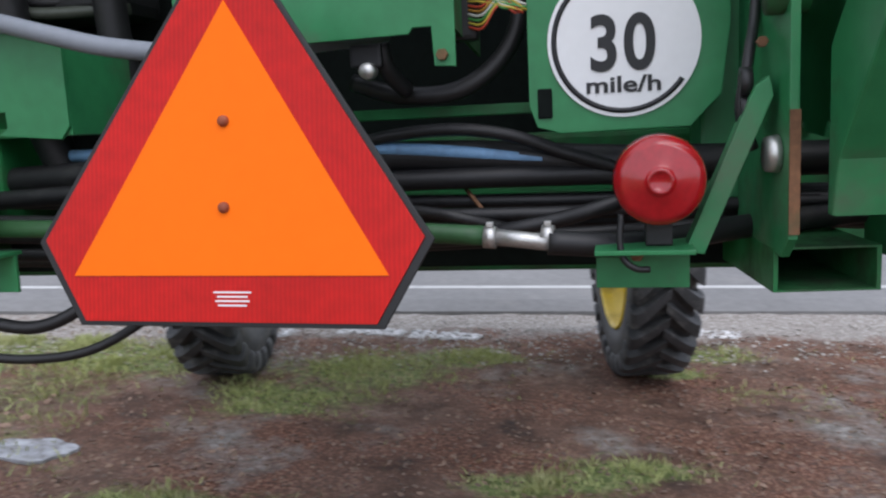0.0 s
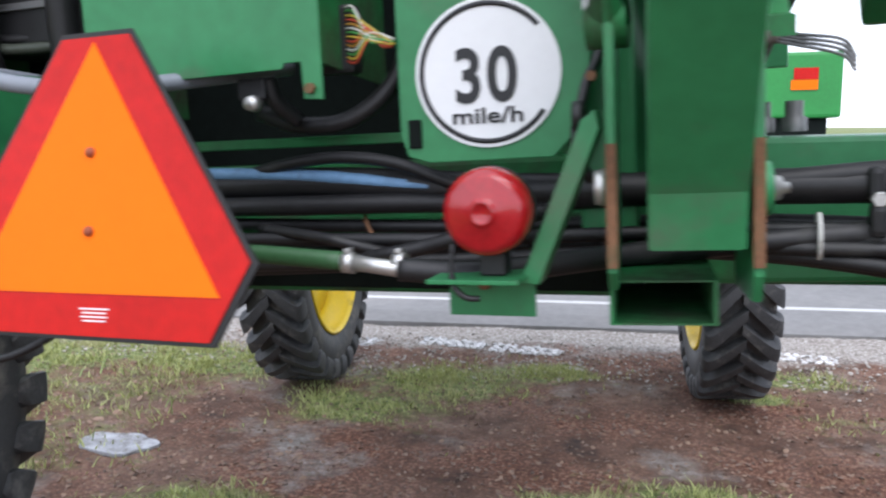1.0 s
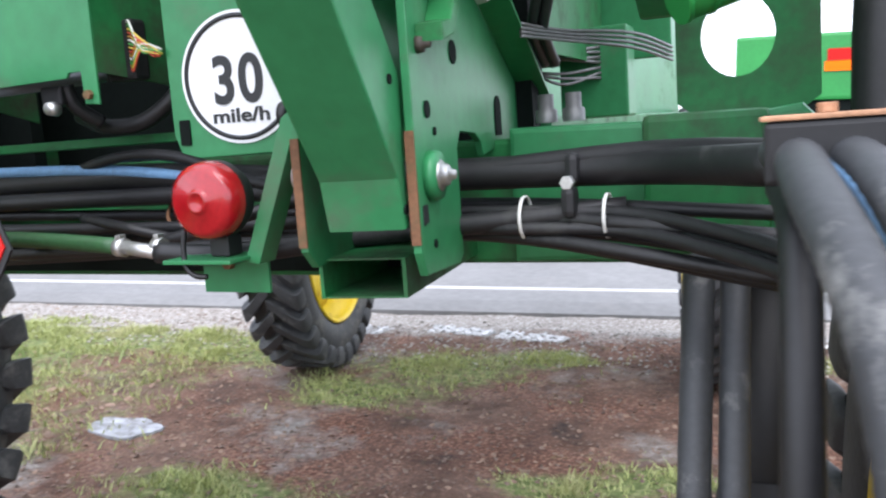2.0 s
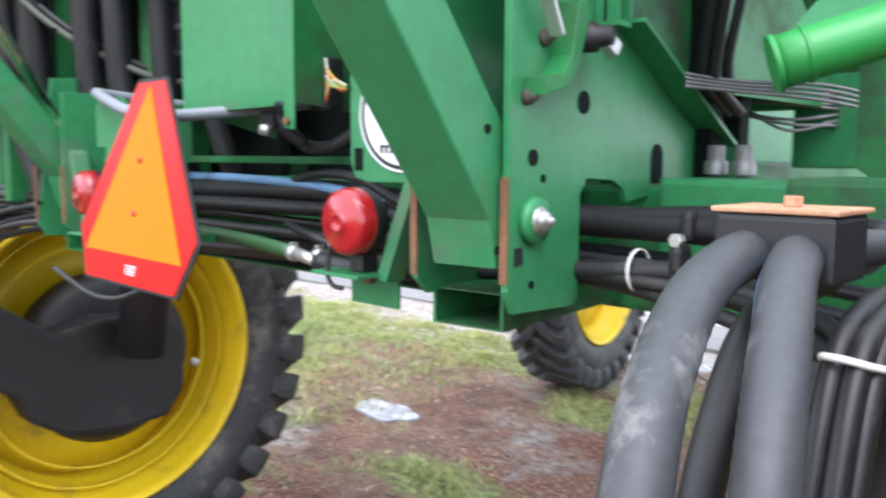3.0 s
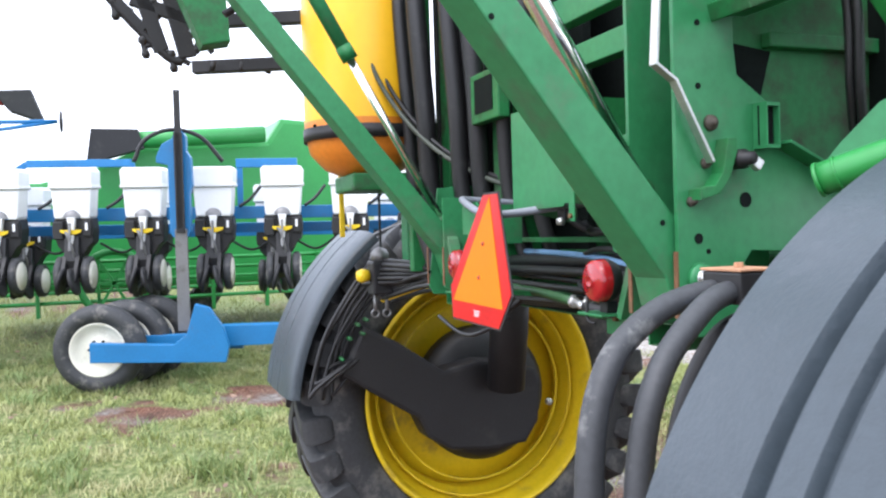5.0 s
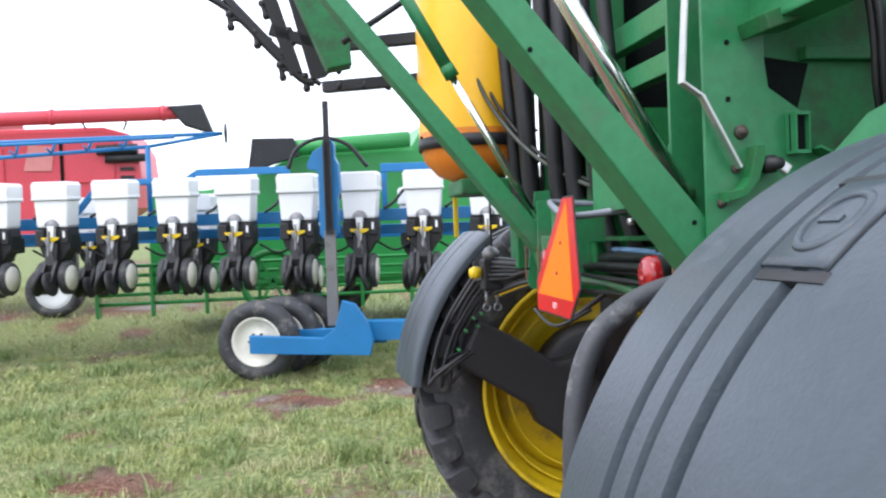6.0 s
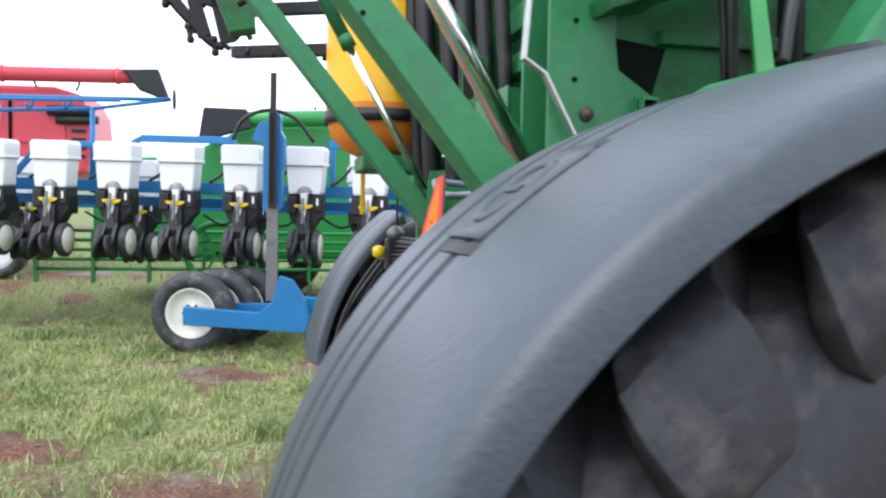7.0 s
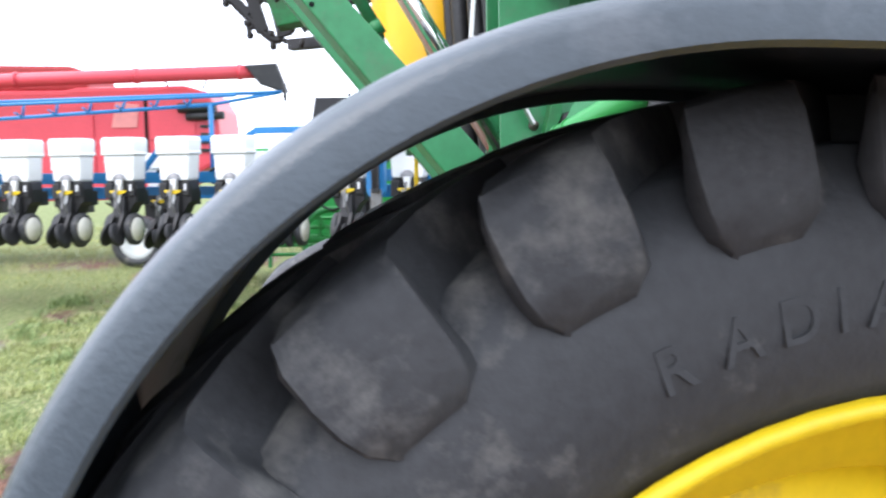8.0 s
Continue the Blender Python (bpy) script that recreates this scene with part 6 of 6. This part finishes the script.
# darker green here holds the shade beside the tank
slab("tank_frame", -1.08, -1.035, 0.16, 0.26, 1.7, 3.2, GREEN_DARK, "green frame post beside the tank, darkened for shade", 0.006)
# bracket in the darker green, shade included in the paint
slab("bracket_box", -0.56, -0.34, 0.22, 0.26, 2.2, 2.36, GREEN_DARK, "green bracket box", 0.006)
# flat patch on the front, recess shade given as near-black
slab("bracket_recess", -0.52, -0.38, 0.2165, 0.22, 2.23, 2.34, DARK, "near-black patch for the shade of a bracket recess", 0.0)
# added sheet: the shade between tank and body as near-black
slab("rear_panel", -1.0, -0.3, 0.5, 0.53, 1.72, 3.2, DARK, "near-black sheet for shade beside the tank", 0.002)
slab("side_post", -0.98, -0.9, 0.27, 0.4, 1.6, 3.0, GREEN_DARK, "upright green post", 0.006)
# black instead of green, to paint in the shade by the tank
slab("mid_post", -0.72, -0.62, 0.3, 0.42, 1.6, 2.9, BLACK, "upright post blackened for shade", 0.006)
hose("black_hose", [(-0.8, 0.25, 3.0), (-0.78, 0.26, 2.6), (-0.76, 0.26, 2.2), (-0.74, 0.28, 1.9), (-0.72, 0.3, 1.7)], 0.04, HOSE_DARK, "thick black upright hose")
hose("tank_hose", [(-1.0, -0.1, 3.0), (-1.0, -0.05, 2.7), (-0.97, 0.01, 2.45), (-0.89, 0.1, 2.26), (-0.74, 0.2, 2.11), (-0.5, 0.31, 2.0), (-0.3, 0.36, 1.99)], 0.009, material("olive_hose", (0.05, 0.06, 0.045), 0.45, vary=0.2), "dark hose hanging from the tank")
hose("tank_hose", [(-1.02, -0.07, 3.0), (-1.02, -0.02, 2.7), (-0.99, 0.035, 2.47), (-0.9, 0.12, 2.275), (-0.75, 0.215, 2.125), (-0.5, 0.32, 2.015), (-0.3, 0.37, 2.01)], 0.008, HOSE_DARK, "dark hose hanging from the tank")
bm = B()
tube(bm, [(-1.62, 0.2, 1.55), (-1.3, 0.62, 1.72)], 0.012, 8)
part("leg_rod", bm, YELLOW, leg)
for k, (y, z) in enumerate(((0.1, 1.44), (0.14, 1.46), (0.06, 1.38), (0.02, 1.29), (0.12, 1.40))):
    bm = B()
    lathe(bm, [(0, 0.0001), (0, 0.011), (0.03, 0.0105), (0.035, 0.008), (0.06, 0.008), (0.06, 0.0001)], (-1.71, y, z), "x", 6)
    part("leg_fitting", bm, GREEN_DARK, leg, "green hydraulic fitting")
bm = B()
lathe(bm, [(0, 0.0001), (0, 0.02), (0.02, 0.018), (0.02, 0.0001)], (-1.9, 1.167, 0.946), "x", 16)
part("rim_plug", bm, ZINC, left_wheel, "bright plug on the rim")

# matching leg inboard of the near wheel
bm = B()
prism(bm, [(0.24, 0.80), (0.36, 0.70), (0.6, 0.70), (0.8, 0.80), (0.84, 1.05), (0.72, 1.22), (0.46, 1.28), (0.34, 1.2), (0.0, 1.40), (-0.15, 1.2), (-0.12, 1.1)], "x", 0.98, 1.08, 0.02)
leg2 = part("wheel_leg", bm, BLACK, sprayer, "black wheel motor leg")
slab("leg_arm", 0.9, 1.06, 0.42, 0.62, 1.62, 1.8, GREEN_DARK, "", 0.01, leg2)

# folded boom on the far side
before = standing()
bm = B()
prism(bm, [(-0.9, 3.2), (-0.60, 3.2), (-0.56, 2.62), (-0.66, 2.60)], "x", -1.2, -1.08, 0.006)
boom = part("boom_end", bm, GREEN_DARK, sprayer, "dark green end of the folded boom")
for z in (2.60, 2.78):
    bm = B()
    beam(bm, (-1.5, -0.66, z), (-1.25, -0.12, z), 0.05, 0.05, (0, 0, 1), 0.004)
    part("boom_rail", bm, BLACK, boom, "dark boom rail")
def boom_bar(name, pts, r, label="", sides=8):
    bm = B()
    tube(bm, pts, r, sides, 5)
    return part(name, bm, BLACK, boom, label)


for y0, z0, y1, z1, w in ((-0.96, 3.05, -0.84, 2.66, 0.06), (-0.84, 3.05, -0.74, 2.64, 0.07), (-0.95, 2.86, -0.7, 2.78, 0.05), (-0.72, 3.05, -0.70, 2.72, 0.05), (-1.18, 3.05, -0.9, 2.74, 0.035)):
    bm = B()
    beam(bm, (-1.5, y0 + 0.06, z0), (-1.5, y1 + 0.06, z1), 0.03, w, (0, 1, 0), 0.004)
    part("boom_strap", bm, BLACK, boom, "dark folded boom section")
boom_bar("spray_pipe", [(-1.5, -1.24, 3.06), (-1.5, -1.04, 2.93), (-1.5, -0.89, 2.77), (-1.5, -0.76, 2.64), (-1.5, -0.70, 2.62)], 0.017, "black spray pipe")
rng = random.Random(5)
for y, z in ((-1.12, 2.90), (-1.01, 2.82), (-0.905, 2.675), (-0.97, 2.95), (-0.80, 2.625), (-0.86, 2.83), (-0.70, 2.70)):
    bm = B()
    q = rng.uniform(-0.3, 0.3)
    lathe(bm, [(-0.045, 0.0001), (-0.045, 0.012), (-0.03, 0.018), (-0.012, 0.012), (0.012, 0.012), (0.022, 0.02), (0.04, 0.016), (0.045, 0.0001)], (0, 0, 0), "z", 12)
    tube(bm, [(0, 0, 0), (0, 0.03, 0.004), (0, 0.065, -0.02)], 0.012, 8)
    bm.transform(Matrix.Translation((-1.5, y + 0.06, z)) @ Matrix.Rotation(q, 4, "X"))
    part("nozzle", bm, BLACK, boom, "black spray nozzle body")
for k in range(5):
    y = -0.6 + 0.11 * k
    boom_bar("nozzle_clip", [(-1.4, y, 2.57), (-1.4, y + 0.01, 2.61)], 0.012)
bm = B()
tube(bm, [(-0.72, -0.62, 2.62), (-0.72, -0.2, 2.9)], 0.012, 8)
part("boom_stay", bm, BLACK, boom)
settle(before, Matrix.Translation((0, 0.07, -0.06)))

bm = B()
lathe(bm, [(0.0, 0.0001), (0.0, 0.2), (-0.02, 0.3), (-0.07, 0.34), (-0.16, 0.34), (-0.16, 0.0001)], (-1.84, 0.8, 1.025), "x", 40)
part("drive_drum", bm, BLACK, left_wheel, "black wheel drive housing")
for r in (0.46, 0.54):
    bm = B()
    lathe(bm, [(-0.006, r - 0.006), (-0.006, r + 0.006), (0.006, r + 0.006), (0.006, r - 0.006)], (-1.985 + 0.1 * (r - 0.46), 0.8, 1.025), "x", 60, closed=True)
    part("rim_ridge", bm, YELLOW, left_wheel)

# black hoses that climb between the tank and the shield
for x, y, r in ((-0.96, 0.13, 0.026), (-0.86, 0.16, 0.036), (-0.66, 0.2, 0.03), (-0.6, 0.25, 0.034), (-0.45, 0.28, 0.028), (-0.3, 0.3, 0.024)):
    hose("black_hose", [(x - 0.05, y, 3.1), (x, y - 0.02, 2.7), (x + 0.015, y, 2.3), (x - 0.01, y + 0.03, 1.95), (x + 0.04, y + 0.08, 1.7)], r, HOSE_DARK, "thick black upright hose", 0, 8, 12)
slab("filter_box", -0.5, -0.3, 0.34, 0.46, 1.98, 2.18, BLACK, "black filter housing", 0.02)
for z in (2.05, 2.11):
    slab("filter_rib", -0.505, -0.295, 0.334, 0.34, z, z + 0.012, GREY_METAL, "", 0.002)

# crossing hoses and small wiring behind the tail lamp
hose("black_hose", [(0.0, 0.3, 1.77), (0.108, 0.275, 1.789), (0.192, 0.268, 1.794), (0.267, 0.268, 1.783), (0.339, 0.268, 1.757), (0.42, 0.29, 1.73)], 0.0085, HOSE_DARK, "black hose arched over the blue hose")
hose("black_hose", [(0.2, 0.26, 1.655), (0.259, 0.205, 1.669), (0.325, 0.2, 1.682), (0.393, 0.2, 1.7), (0.47, 0.26, 1.72)], 0.0095, HOSE_DARK, "black hose crossing behind the connector")
hose("black_hose", [(0.06, 0.26, 1.70), (0.171, 0.22, 1.692), (0.211, 0.218, 1.684), (0.26, 0.24, 1.668)], 0.0075, HOSE_DARK, "black hose crossing behind the connector")
hose("brown_wire", [(0.2, 0.3, 1.715), (0.218, 0.27, 1.70), (0.232, 0.262, 1.684), (0.25, 0.26, 1.664)], 0.003, RUST, "brown wire", 0, 6, 6)
hose("lamp_wire", [(0.40, 0.088, 1.70), (0.398, 0.085, 1.672), (0.402, 0.083, 1.653), (0.414, 0.083, 1.643), (0.428, 0.088, 1.641)], 0.0035, HOSE_DARK, "black lamp wire", 0, 6, 8)
slab("hose_fitting", 0.085, 0.125, 0.185, 0.215, 1.872, 1.90, BLACK, "black hose fitting", 0.004)
bm = B()
lathe(bm, [(-0.012, 0.0001), (-0.012, 0.009), (0.004, 0.011), (0.004, 0.0001)], (0.108, 0.186, 1.868), "y", 16)
part("fitting_cap", bm, ZINC, sprayer, "pale metal fitting cap")

slab("yellow_strap", -1.428, -1.412, -0.03, -0.01, 1.84, 2.1, YELLOW, "yellow strap hanging from the tank", 0.003, tank)

# the parked machine leans a little to its left
LEAN = Matrix.Translation((0, 0, 1.727)) @ Matrix.Rotation(radians(-2.46), 4, "Y") @ Matrix.Translation((0, 0, -1.727))
sprayer.matrix_basis = LEAN @ sprayer.matrix_basis
